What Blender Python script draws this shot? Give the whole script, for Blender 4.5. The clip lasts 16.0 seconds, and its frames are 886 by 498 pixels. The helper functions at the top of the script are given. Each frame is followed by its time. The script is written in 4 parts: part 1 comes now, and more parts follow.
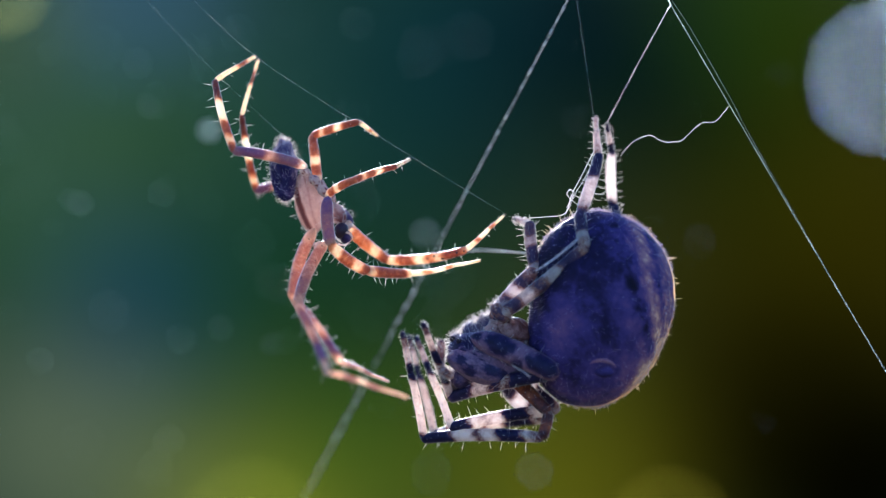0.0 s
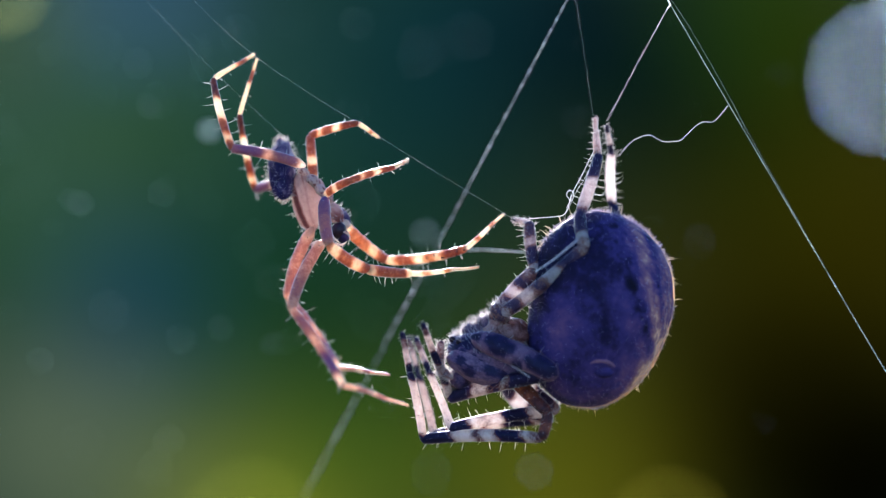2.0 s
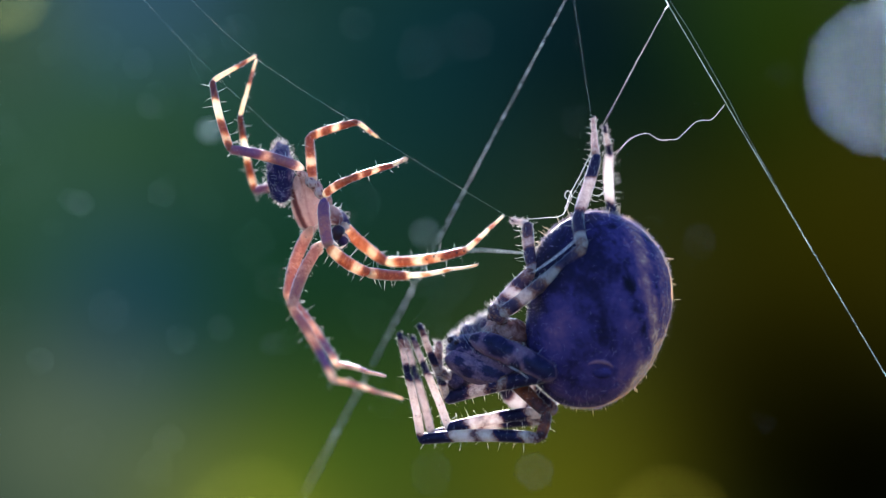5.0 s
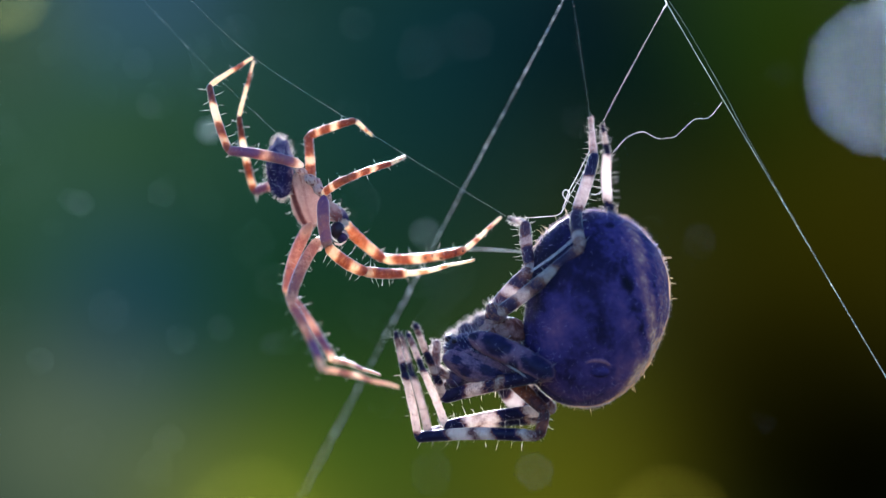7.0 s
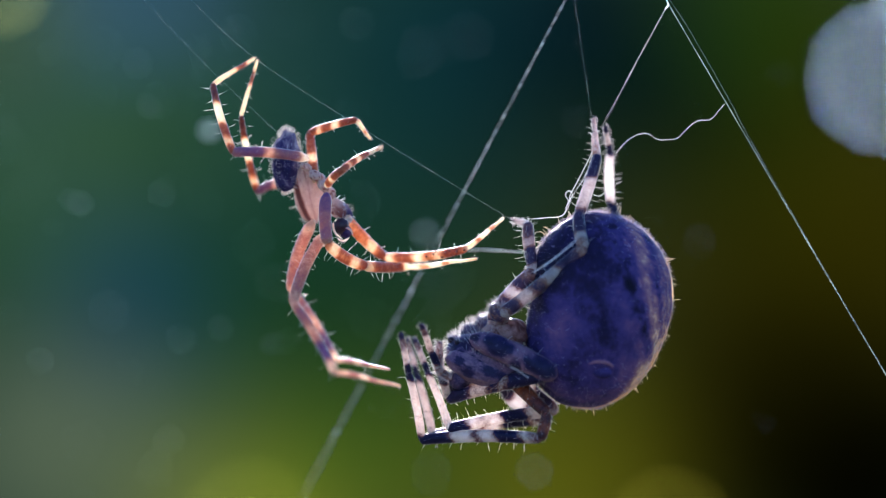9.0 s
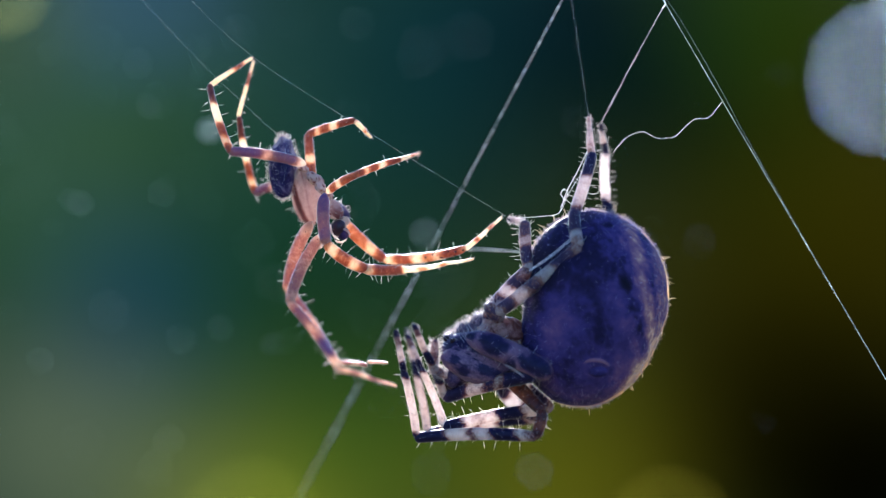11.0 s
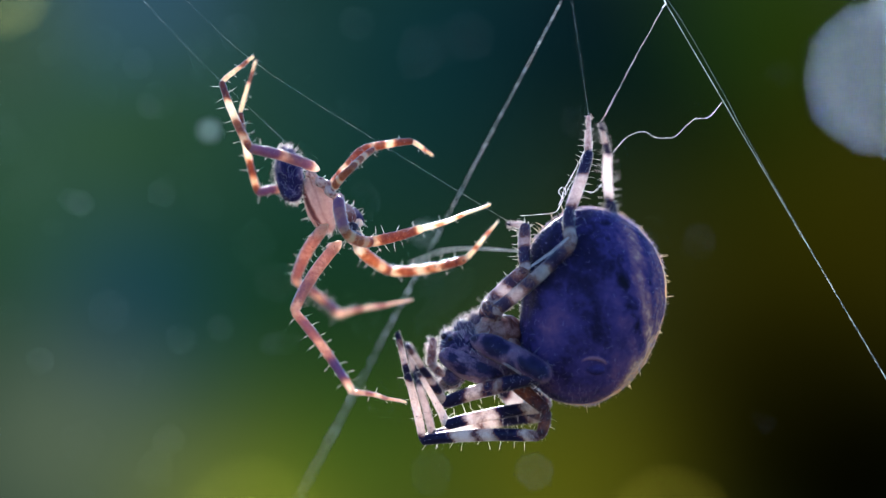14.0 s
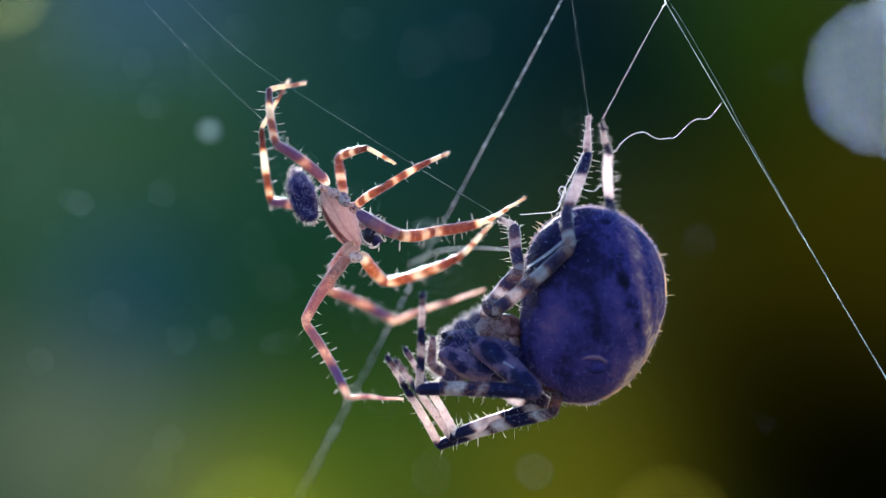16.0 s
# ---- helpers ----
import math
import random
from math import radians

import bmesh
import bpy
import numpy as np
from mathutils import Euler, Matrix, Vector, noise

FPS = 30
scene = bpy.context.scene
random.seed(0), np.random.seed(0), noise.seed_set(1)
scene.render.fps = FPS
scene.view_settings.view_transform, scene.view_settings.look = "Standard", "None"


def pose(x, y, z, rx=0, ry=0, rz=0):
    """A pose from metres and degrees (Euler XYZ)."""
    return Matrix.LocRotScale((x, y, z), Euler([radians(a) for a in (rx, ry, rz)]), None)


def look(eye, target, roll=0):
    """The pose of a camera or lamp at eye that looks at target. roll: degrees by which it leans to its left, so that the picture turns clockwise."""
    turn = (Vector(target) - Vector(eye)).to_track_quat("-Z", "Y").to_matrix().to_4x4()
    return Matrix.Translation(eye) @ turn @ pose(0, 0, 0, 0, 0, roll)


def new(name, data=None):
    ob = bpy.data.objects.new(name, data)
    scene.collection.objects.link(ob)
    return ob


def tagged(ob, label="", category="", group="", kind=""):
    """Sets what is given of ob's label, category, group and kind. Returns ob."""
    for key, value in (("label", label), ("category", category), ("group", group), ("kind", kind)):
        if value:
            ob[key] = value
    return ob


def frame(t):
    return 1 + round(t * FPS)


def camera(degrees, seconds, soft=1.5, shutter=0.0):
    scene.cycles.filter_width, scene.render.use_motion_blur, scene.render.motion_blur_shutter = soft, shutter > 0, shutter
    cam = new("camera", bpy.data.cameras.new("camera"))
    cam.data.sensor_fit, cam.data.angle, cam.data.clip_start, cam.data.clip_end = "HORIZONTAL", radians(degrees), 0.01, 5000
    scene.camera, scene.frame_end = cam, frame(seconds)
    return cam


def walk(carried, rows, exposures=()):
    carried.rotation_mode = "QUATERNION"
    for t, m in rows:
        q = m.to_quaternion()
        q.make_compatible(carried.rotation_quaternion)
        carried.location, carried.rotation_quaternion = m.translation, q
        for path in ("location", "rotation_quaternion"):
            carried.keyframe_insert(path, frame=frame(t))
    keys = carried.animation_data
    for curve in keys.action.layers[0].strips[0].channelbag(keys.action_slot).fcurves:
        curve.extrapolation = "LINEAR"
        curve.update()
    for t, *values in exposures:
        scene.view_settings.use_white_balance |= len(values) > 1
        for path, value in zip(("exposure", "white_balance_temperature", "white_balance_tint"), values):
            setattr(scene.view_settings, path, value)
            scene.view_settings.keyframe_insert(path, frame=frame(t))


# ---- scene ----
cam = camera(14.93, 16.0, soft=1.15, shutter=0.5)
cam.data.dof.use_dof = True
cam.data.dof.focus_distance = 0.209
cam.data.dof.aperture_fstop = 11.0

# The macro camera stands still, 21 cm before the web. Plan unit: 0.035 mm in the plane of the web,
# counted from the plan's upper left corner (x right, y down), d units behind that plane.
S = 0.055 / 1568
D = 0.21
walk(cam, [(0, look((0, -D, 0), (0, 0, 0))), (16, look((0, -D, 0), (0, 0, 0)))], [(0, 2.06, 5850, 21), (14.2, 2.06, 5850, 21), (16, 2.12, 5850, 21)])


def at(x, y, d=0.0):
    k = (D + d * S) / D
    return Vector(((x - 784) * S * k, d * S, (441 - y) * S * k))


# ---- light ----
SUN_AZ, SUN_EL = -3.0, 9.5   # degrees to the right (-: left) of the view's axis, above the horizon
world = bpy.data.worlds.new("world")
scene.world = world
world.use_nodes = True
wn = world.node_tree
sky = wn.nodes.new("ShaderNodeTexSky")
sky.sky_type, sky.sun_disc = "NISHITA", False
sky.dust_density, sky.ozone_density = 0.3, 4.0
sky.sun_elevation, sky.sun_rotation = radians(SUN_EL), radians(SUN_AZ)
wn.links.new(sky.outputs[0], wn.nodes["Background"].inputs[0])
wn.nodes["Background"].inputs[1].default_value = 0.108
sun = new("sun", bpy.data.lights.new("sun", "SUN"))
sun.data.energy, sun.data.angle, sun.data.color = 5.0, radians(0.6), (1.0, 0.93, 0.84)
sun_way = Vector((math.sin(radians(SUN_AZ)) * math.cos(radians(SUN_EL)), math.cos(radians(SUN_AZ)) * math.cos(radians(SUN_EL)), math.sin(radians(SUN_EL))))
sun.matrix_world = look(sun_way * 3, (0, 0, 0))


# ---- materials ----
def material(name):
    m = bpy.data.materials.new(name)
    m.use_nodes = True
    m.node_tree.nodes.clear()
    return m, m.node_tree


def node(nt, kind, **values):
    n = nt.nodes.new(kind)
    for key, value in values.items():
        if key in ("operation", "blend_type", "data_type", "attribute_name"):
            if key == "operation": n.operation = value
            if key == "blend_type": n.blend_type = value
            if key == "data_type": n.data_type = value
            if key == "attribute_name": n.attribute_name = value
        else:
            n.inputs[key.replace("_", " ")].default_value = value
    return n


def ramp(nt, source, stops):
    r = nt.nodes.new("ShaderNodeValToRGB")
    while len(r.color_ramp.elements) < len(stops):
        r.color_ramp.elements.new(0.5)
    for e, (p, c) in zip(r.color_ramp.elements, stops):
        e.position, e.color = p, (*c, 1)
    nt.links.new(source, r.inputs[0])
    return r.outputs[0]


def noise_tex(nt, scale, detail=3.0, rough=0.6):
    tc = nt.nodes.new("ShaderNodeTexCoord")
    n = node(nt, "ShaderNodeTexNoise", Scale=scale, Detail=detail, Roughness=rough)
    nt.links.new(tc.outputs["Object"], n.inputs["Vector"])
    return n.outputs["Fac"]


def math_node(nt, op, a, b):
    n = node(nt, "ShaderNodeMath", operation=op)
    for i, v in enumerate((a, b)):
        if isinstance(v, (int, float)):
            n.inputs[i].default_value = v
        else:
            nt.links.new(v, n.inputs[i])
    return n.outputs[0]


def cuticle(name, stops, clear, rough=0.42, grain=3200, relief=0.3, spread=0.55, coat=0.35, sheen=0.4, wax=0.36):
    """Banded, grainy shell of an arthropod; part of the light passes through it."""
    m, nt = material(name)
    band = node(nt, "ShaderNodeAttribute", attribute_name="band")
    wear = math_node(nt, "MULTIPLY", math_node(nt, "SUBTRACT", noise_tex(nt, grain), 0.5), spread)
    fine = math_node(nt, "MULTIPLY", math_node(nt, "SUBTRACT", noise_tex(nt, grain * 5), 0.5), spread * 0.85)
    tone = math_node(nt, "ADD", math_node(nt, "ADD", band.outputs["Fac"], wear), fine)
    colour = ramp(nt, tone, stops)
    p = node(nt, "ShaderNodeBsdfPrincipled", Roughness=rough, IOR=1.28)
    p.inputs["Sheen Weight"].default_value, p.inputs["Sheen Roughness"].default_value = sheen, 0.35
    t = nt.nodes.new("ShaderNodeBsdfTranslucent")
    mix = nt.nodes.new("ShaderNodeMixShader")
    thin = math_node(nt, "MULTIPLY", math_node(nt, "MAXIMUM", math_node(nt, "SUBTRACT", band.outputs["Fac"], 1.0), 0.0), 1.2)
    pale = math_node(nt, "MULTIPLY", math_node(nt, "MAXIMUM", math_node(nt, "ADD", tone, 0.25), 0.3), clear * 1.05)  # pale bands let more light through
    nt.links.new(math_node(nt, "MINIMUM", math_node(nt, "ADD", thin, pale), 0.85), mix.inputs[0])
    bump = node(nt, "ShaderNodeBump", Strength=relief, Distance=0.00004)
    nt.links.new(noise_tex(nt, grain * 4, 4), bump.inputs["Height"])
    nt.links.new(bump.outputs[0], p.inputs["Normal"])
    nt.links.new(colour, p.inputs["Base Color"])
    nt.links.new(colour, t.inputs[0])
    nt.links.new(p.outputs[0], mix.inputs[1])
    nt.links.new(t.outputs[0], mix.inputs[2])
    # waxy skin over it: a gloss that grows towards grazing light
    gloss = node(nt, "ShaderNodeBsdfGlossy", Roughness=wax)
    fres = node(nt, "ShaderNodeFresnel", IOR=1.36)
    soft = node(nt, "ShaderNodeBump", Strength=relief * 0.35, Distance=0.00004)
    nt.links.new(noise_tex(nt, grain * 2, 3), soft.inputs["Height"])
    nt.links.new(soft.outputs[0], gloss.inputs["Normal"])
    skin = nt.nodes.new("ShaderNodeMixShader")
    nt.links.new(math_node(nt, "MINIMUM", math_node(nt, "MULTIPLY", math_node(nt, "POWER", fres.outputs[0], 1.5), coat * 1.5), 1.0), skin.inputs[0])
    nt.links.new(mix.outputs[0], skin.inputs[1])
    nt.links.new(gloss.outputs[0], skin.inputs[2])
    out = nt.nodes.new("ShaderNodeOutputMaterial")
    nt.links.new(skin.outputs[0], out.inputs[0])
    return m


def fibre(name, colour, clear, rough, grain=1500, low=0.55):
    """Silk and bristles: pale, partly clear threads."""
    m, nt = material(name)
    c = ramp(nt, noise_tex(nt, grain), [(0.3, tuple(v * low for v in colour)), (0.7, colour)])
    p = node(nt, "ShaderNodeBsdfPrincipled", Roughness=rough)
    t = nt.nodes.new("ShaderNodeBsdfTranslucent")
    mix = node(nt, "ShaderNodeMixShader", Fac=clear)
    nt.links.new(c, p.inputs["Base Color"])
    nt.links.new(c, t.inputs[0])
    nt.links.new(p.outputs[0], mix.inputs[1])
    nt.links.new(t.outputs[0], mix.inputs[2])
    out = nt.nodes.new("ShaderNodeOutputMaterial")
    nt.links.new(mix.outputs[0], out.inputs[0])
    return m


LEG_F = cuticle("banded_grey_shell", [(0.0, (0.006, 0.005, 0.030)), (0.30, (0.022, 0.016, 0.065)), (0.44, (0.20, 0.075, 0.06)), (0.58, (0.48, 0.36, 0.32)), (0.75, (0.76, 0.63, 0.56)), (1.0, (0.95, 0.88, 0.82))], 0.52, rough=0.5, spread=0.85, grain=2600, relief=0.4, coat=0.15, sheen=0.1)
FEMUR_F = cuticle("mottled_violet_shell", [(0.0, (0.005, 0.004, 0.026)), (0.22, (0.018, 0.014, 0.060)), (0.42, (0.150, 0.085, 0.145)), (0.62, (0.26, 0.160, 0.21)), (0.80, (0.38, 0.29, 0.32)), (1.0, (0.80, 0.70, 0.66))], 0.14, rough=0.6, spread=0.45, grain=1500, relief=0.3, coat=0.16, sheen=0.0)
LEG_M = cuticle("banded_rust_shell", [(0.0, (0.13, 0.03, 0.035)), (0.35, (0.44, 0.12, 0.06)), (0.55, (0.76, 0.33, 0.15)), (0.75, (0.96, 0.78, 0.54)), (1.0, (0.99, 0.93, 0.78))], 0.70, spread=0.7, grain=2800, relief=0.35, coat=0.9, sheen=0.1, wax=0.48)
FEMUR_M = cuticle("mauve_brown_shell", [(0.0, (0.18, 0.07, 0.19)), (0.28, (0.34, 0.14, 0.20)), (0.52, (0.55, 0.26, 0.20)), (0.78, (0.88, 0.62, 0.46)), (1.0, (0.98, 0.90, 0.78))], 0.7, spread=0.6, grain=2600, relief=0.35, coat=0.9, sheen=0.1, wax=0.48)
SHELL_M = cuticle("tan_carapace", [(0.0, (0.13, 0.04, 0.045)), (0.3, (0.30, 0.12, 0.11)), (0.45, (0.52, 0.32, 0.29)), (0.65, (0.72, 0.55, 0.49)), (1.0, (0.95, 0.88, 0.80))], 0.50, relief=0.35, spread=0.35, coat=0.6, sheen=0.0, wax=0.45)
BELLY_M = cuticle("violet_abdomen", [(0.0, (0.008, 0.005, 0.036)), (0.25, (0.022, 0.015, 0.075)), (0.45, (0.10, 0.070, 0.145)), (0.7, (0.30, 0.23, 0.28)), (1.0, (0.62, 0.54, 0.60))], 0.25, rough=0.6, grain=2600, spread=0.6, coat=0.05, sheen=0.0)
BELLY_F = cuticle("violet_grey_abdomen", [(0.0, (0.003, 0.002, 0.012)), (0.18, (0.011, 0.007, 0.040)), (0.34, (0.046, 0.031, 0.135)), (0.48, (0.110, 0.056, 0.150)), (0.60, (0.190, 0.092, 0.160)), (0.76, (0.34, 0.17, 0.185)), (1.0, (0.86, 0.52, 0.32))], 0.05, rough=0.8, grain=1300, relief=1.0, spread=0.30, coat=0.06, sheen=0.0, wax=0.5)
KNEE_F = cuticle("dark_red_brown_shell", [(0.0, (0.03, 0.012, 0.02)), (0.35, (0.20, 0.055, 0.035)), (0.6, (0.58, 0.20, 0.09)), (1.0, (0.86, 0.62, 0.46))], 0.5, grain=2000, relief=0.6, spread=0.7, coat=0.3, sheen=0.05)
UPPER_F = cuticle("mottled_grey_leg_shell", [(0.0, (0.014, 0.010, 0.045)), (0.30, (0.085, 0.055, 0.105)), (0.44, (0.30, 0.15, 0.12)), (0.58, (0.58, 0.46, 0.44)), (0.75, (0.82, 0.74, 0.70)), (1.0, (0.97, 0.94, 0.90))], 0.66, rough=0.5, spread=0.6, grain=2200, relief=0.6, coat=0.7, sheen=0.12)
HEAD_F = cuticle("violet_grey_carapace", [(0.0, (0.005, 0.004, 0.026)), (0.22, (0.018, 0.014, 0.062)), (0.42, (0.145, 0.088, 0.155)), (0.62, (0.26, 0.165, 0.22)), (0.80, (0.42, 0.33, 0.36)), (1.0, (0.85, 0.78, 0.76))], 0.14, rough=0.55, grain=1500, relief=0.35, spread=0.5, coat=0.4, sheen=0.0)
HIP_F = cuticle("thin_pale_joint_skin", [(0.0, (0.010, 0.008, 0.050)), (0.35, (0.075, 0.055, 0.120)), (0.6, (0.24, 0.19, 0.25)), (1.0, (0.85, 0.80, 0.80))], 0.45, rough=0.5, grain=1500, relief=0.3, spread=0.5, coat=0.35, sheen=0.0, wax=0.32)
SKIN_F = cuticle("mauve_waist_skin", [(0.0, (0.09, 0.032, 0.035)), (0.3, (0.17, 0.065, 0.055)), (0.5, (0.36, 0.19, 0.17)), (0.75, (0.55, 0.36, 0.30)), (1.0, (0.92, 0.76, 0.50))], 0.35, grain=1500, relief=0.4, spread=0.35, coat=0.3, sheen=0.0)
DARK = cuticle("black_polished_shell", [(0.0, (0.010, 0.008, 0.014)), (1.0, (0.05, 0.03, 0.05))], 0.0, rough=0.3, coat=0.3, sheen=0.0)
HAIR = fibre("pale_bristle", (0.97, 0.93, 0.90), 0.85, 0.4)
WARM = fibre("straw_bristle", (1.0, 0.86, 0.68), 0.85, 0.4)
FUZZ = fibre("violet_grey_down", (0.76, 0.70, 0.84), 0.8, 0.5)
SILK = fibre("white_silk", (0.98, 0.98, 0.99), 0.88, 0.25, low=0.85)
FLECK = fibre("pale_blue_highlight_ball", (0.62, 0.73, 0.70), 0.7, 0.5)
SILK_SOFT = fibre("dull_white_silk", (0.72, 0.78, 0.80), 0.72, 0.5, 500)
SILK_DIM = fibre("grey_silk", (0.46, 0.52, 0.54), 0.66, 0.5, 500)
SILK_THIN = fibre("thin_blue_grey_silk", (0.74, 0.78, 0.75), 0.6, 0.3)


# ---- building ----
def finish(name, bm, mats, parent=None, label="", smooth=True):
    me = bpy.data.meshes.new(name)
    bm.to_mesh(me)
    bm.free()
    for m in mats:
        me.materials.append(m)
    if smooth:
        me.shade_smooth()
    ob = new(name, me)
    if parent:
        ob.parent = parent
    if label:
        tagged(ob, label)
    return ob


def step(stops, u):
    """Value at u of a list of (u, value) stops, with short blends between them."""
    value = stops[0][1]
    for p, v in stops:
        k = min(1.0, max(0.0, (u - p) / 0.09 + 0.5))
        value += (v - value) * k
    return value


def bristle(bm, root, way, length, radius, index, bend=0.25):
    """A thin curved spike."""
    side = way.orthogonal().normalized()
    other = way.cross(side)
    curl = (side * random.uniform(-1, 1) + other * random.uniform(-1, 1)) * bend * length
    rings = []
    for k, w in ((0, 1.0), (0.6, 0.85)):
        c = root + way * length * k + curl * k * k
        rings.append([bm.verts.new(c + (side * math.cos(a) + other * math.sin(a)) * radius * w) for a in (0, 2.1, 4.2)])
    tip = bm.verts.new(root + way * length + curl)
    for i in range(3):
        j = (i + 1) % 3
        for f in (bm.faces.new((rings[0][i], rings[0][j], rings[1][j], rings[1][i])), bm.faces.new((rings[1][i], rings[1][j], tip))):
            f.material_index = index


def limb(name, length, r0, r1, bend, stops, mats, parent, spines=14, spine=15.0, down=70, fluff=6.0, swell=0.12, dots=0, claws=False, spots=(), span=(0.52, 0.98), root=1.0, reach=0.0):
    """One rigid piece of a leg along +Z; bend bows it to +X. Radii and hairs in plan units."""
    bm = bmesh.new()
    band = bm.verts.layers.float.new("band")
    sides, n = 12, max(12, int(length / (3 * S)))
    rings = []

    def centre(u):
        return Vector((4 * bend * S * u * (1 - u), 0, -(0.4 * r0 + reach) * S + (length + (0.4 * (r0 + r1) + reach) * S) * u))

    def radius(u):
        return 0.8 * S * (r0 + (r1 - r0) * u) * (1 + swell * math.sin(math.pi * u) - 0.10 * math.exp(-((u - 0.04) / 0.05) ** 2))

    for i in range(n + 1):
        u = i / n
        end = u * length / (0.8 * S * r0 * root) if u < 0.5 else (1 - u) * length / (0.8 * S * r1)
        cap = math.sqrt(1 - (1 - min(1.0, end)) ** 2)
        ring = []
        for k in range(sides):
            a = 2 * math.pi * k / sides
            r = radius(u) * max(cap, 0.12) * (1 + 0.05 * noise.noise(Vector((math.cos(a), math.sin(a), u * 9 + r0))))
            v = bm.verts.new(centre(u) + Vector((math.cos(a), math.sin(a), 0)) * r)
            v[band] = step(stops, u + 0.02 * math.sin(a * 2 + r0))
            for su, sa, wu, wa, dark in spots:
                turn = math.remainder(a - sa, 2 * math.pi)
                q = ((u - su) / wu) ** 2 + (turn / wa) ** 2
                v[band] += (dark - v[band]) * min(1.0, max(0.0, 1.7 - 1.0 * q + 0.8 * noise.noise(Vector((u * 14, a * 2.5, r0)))))
            ring.append(v)
        rings.append(ring)
    for a, b in zip(rings, rings[1:]):
        for k in range(sides):
            bm.faces.new((a[k], a[(k + 1) % sides], b[(k + 1) % sides], b[k]))
    bm.faces.new(list(reversed(rings[0])))
    bm.faces.new(rings[-1])
    for i in range(spines):  # stiff spines, in loose rows along both sides
        u, a = (i + random.uniform(0.1, 0.9)) / spines * 0.92 + 0.05, math.pi * (i % 2) + random.gauss(0, 0.55)
        out = Vector((math.cos(a), math.sin(a), 0))
        way = (out + Vector((0, 0, random.uniform(-0.05, 0.5)))).normalized()
        bristle(bm, centre(u) + out * radius(u) * 0.95, way, spine * S * random.uniform(0.65, 1.25), 0.42 * S, 1, bend=0.12)
    for i in range(down):  # fine down that lies along the leg
        u, a = random.uniform(0.05, 0.97), random.uniform(0, 2 * math.pi)
        out = Vector((math.cos(a), math.sin(a), 0))
        way = (out + Vector((0, 0, random.uniform(0.5, 1.8)))).normalized()
        bristle(bm, centre(u) + out * radius(u) * 0.95, way, fluff * S * random.uniform(0.6, 1.25), 0.2 * S, 1)
    for i in range(dots):
        u, a = span[0] + (span[1] - span[0]) * (i + 0.5) / dots, -1.57 + 1.9 * math.sin(i * 2.4)
        out = Vector((math.cos(a), math.sin(a), 0))
        new_faces = bmesh.ops.create_icosphere(bm, subdivisions=1, radius=(2.1 if span[0] > 0.3 else 1.05) * S, matrix=Matrix.Translation(centre(u) + out * radius(u) * 0.97))
        for v in new_faces["verts"]:
            for f in v.link_faces:
                f.material_index = 2
    if claws:
        for side in (-1, 1):
            bristle(bm, centre(0.97), Vector((0.35 * side, -0.5, 0.9)).normalized(), max(5.0, r1 * 1.3) * S, 0.16 * r1 * S + 0.3 * S, 2, bend=0.4)
    return finish(name, bm, mats + ([DARK] if dots or claws else []), parent)


def blob(name, frame_m, size, mats, parent, shape=None, tone=None, hairs=0, hair=10.0, thick=0.5, rows=28, label="", lump=0.03, lean=None, where=None):
    """A rounded body part: an ellipsoid of half axes size (plan units), its radius shaped by shape(n), at frame_m."""
    bm = bmesh.new()
    bmesh.ops.create_uvsphere(bm, u_segments=rows + rows // 2, v_segments=rows, radius=1)
    band = bm.verts.layers.float.new("band")
    spots = []
    for v in bm.verts:
        n = v.co.normalized()
        k = (shape(n) if shape else 1.0) * (1 + lump * noise.noise(n * 3.1 + Vector((size[0], 0, 0))) + lump * 0.4 * noise.noise(n * 9))
        v[band] = tone(n) if tone else 0.5
        v.co = Vector((n.x * size[0], n.y * size[1], n.z * size[2])) * k * S
    bm.normal_update()
    bm.faces.ensure_lookup_table()
    faces = list(bm.faces)
    for i in range(hairs):
        f = random.choice(faces)
        if where and not where(f.normal):
            continue
        share = [random.random() + 0.05 for v in f.verts]
        c = sum((v.co * k for v, k in zip(f.verts, share)), Vector()) / sum(share)
        way = f.normal + Vector((random.uniform(-1, 1), random.uniform(-1, 1), random.uniform(-1, 1))) * 0.35
        if lean:
            way += Vector(lean) * 0.5
        spots.append((c, way.normalized()))
    for c, way in spots:
        bristle(bm, c, way, hair * S * random.uniform(0.5, 1.4), thick * S, 1)
    ob = finish(name, bm, mats, parent, label)
    ob.matrix_basis = frame_m
    return ob


def bone(a, b, side=Vector((0, 1, 0))):
    """Pose at a with +Z towards b and +Y away from the viewer."""
    z = (b - a).normalized()
    y = (side - z * side.dot(z)).normalized()
    x = y.cross(z)
    m = Matrix((x, y, z)).transposed().to_4x4()
    m.translation = a
    return m


def lengths(rows):
    """Greatest seen length of each piece over all rows, a little drawn out."""
    out = []
    for i in range(len(rows[0][1]) - 1):
        out.append(1.02 * max(math.dist(r[1][i], r[1][i + 1]) for r in rows) * S)
    return out


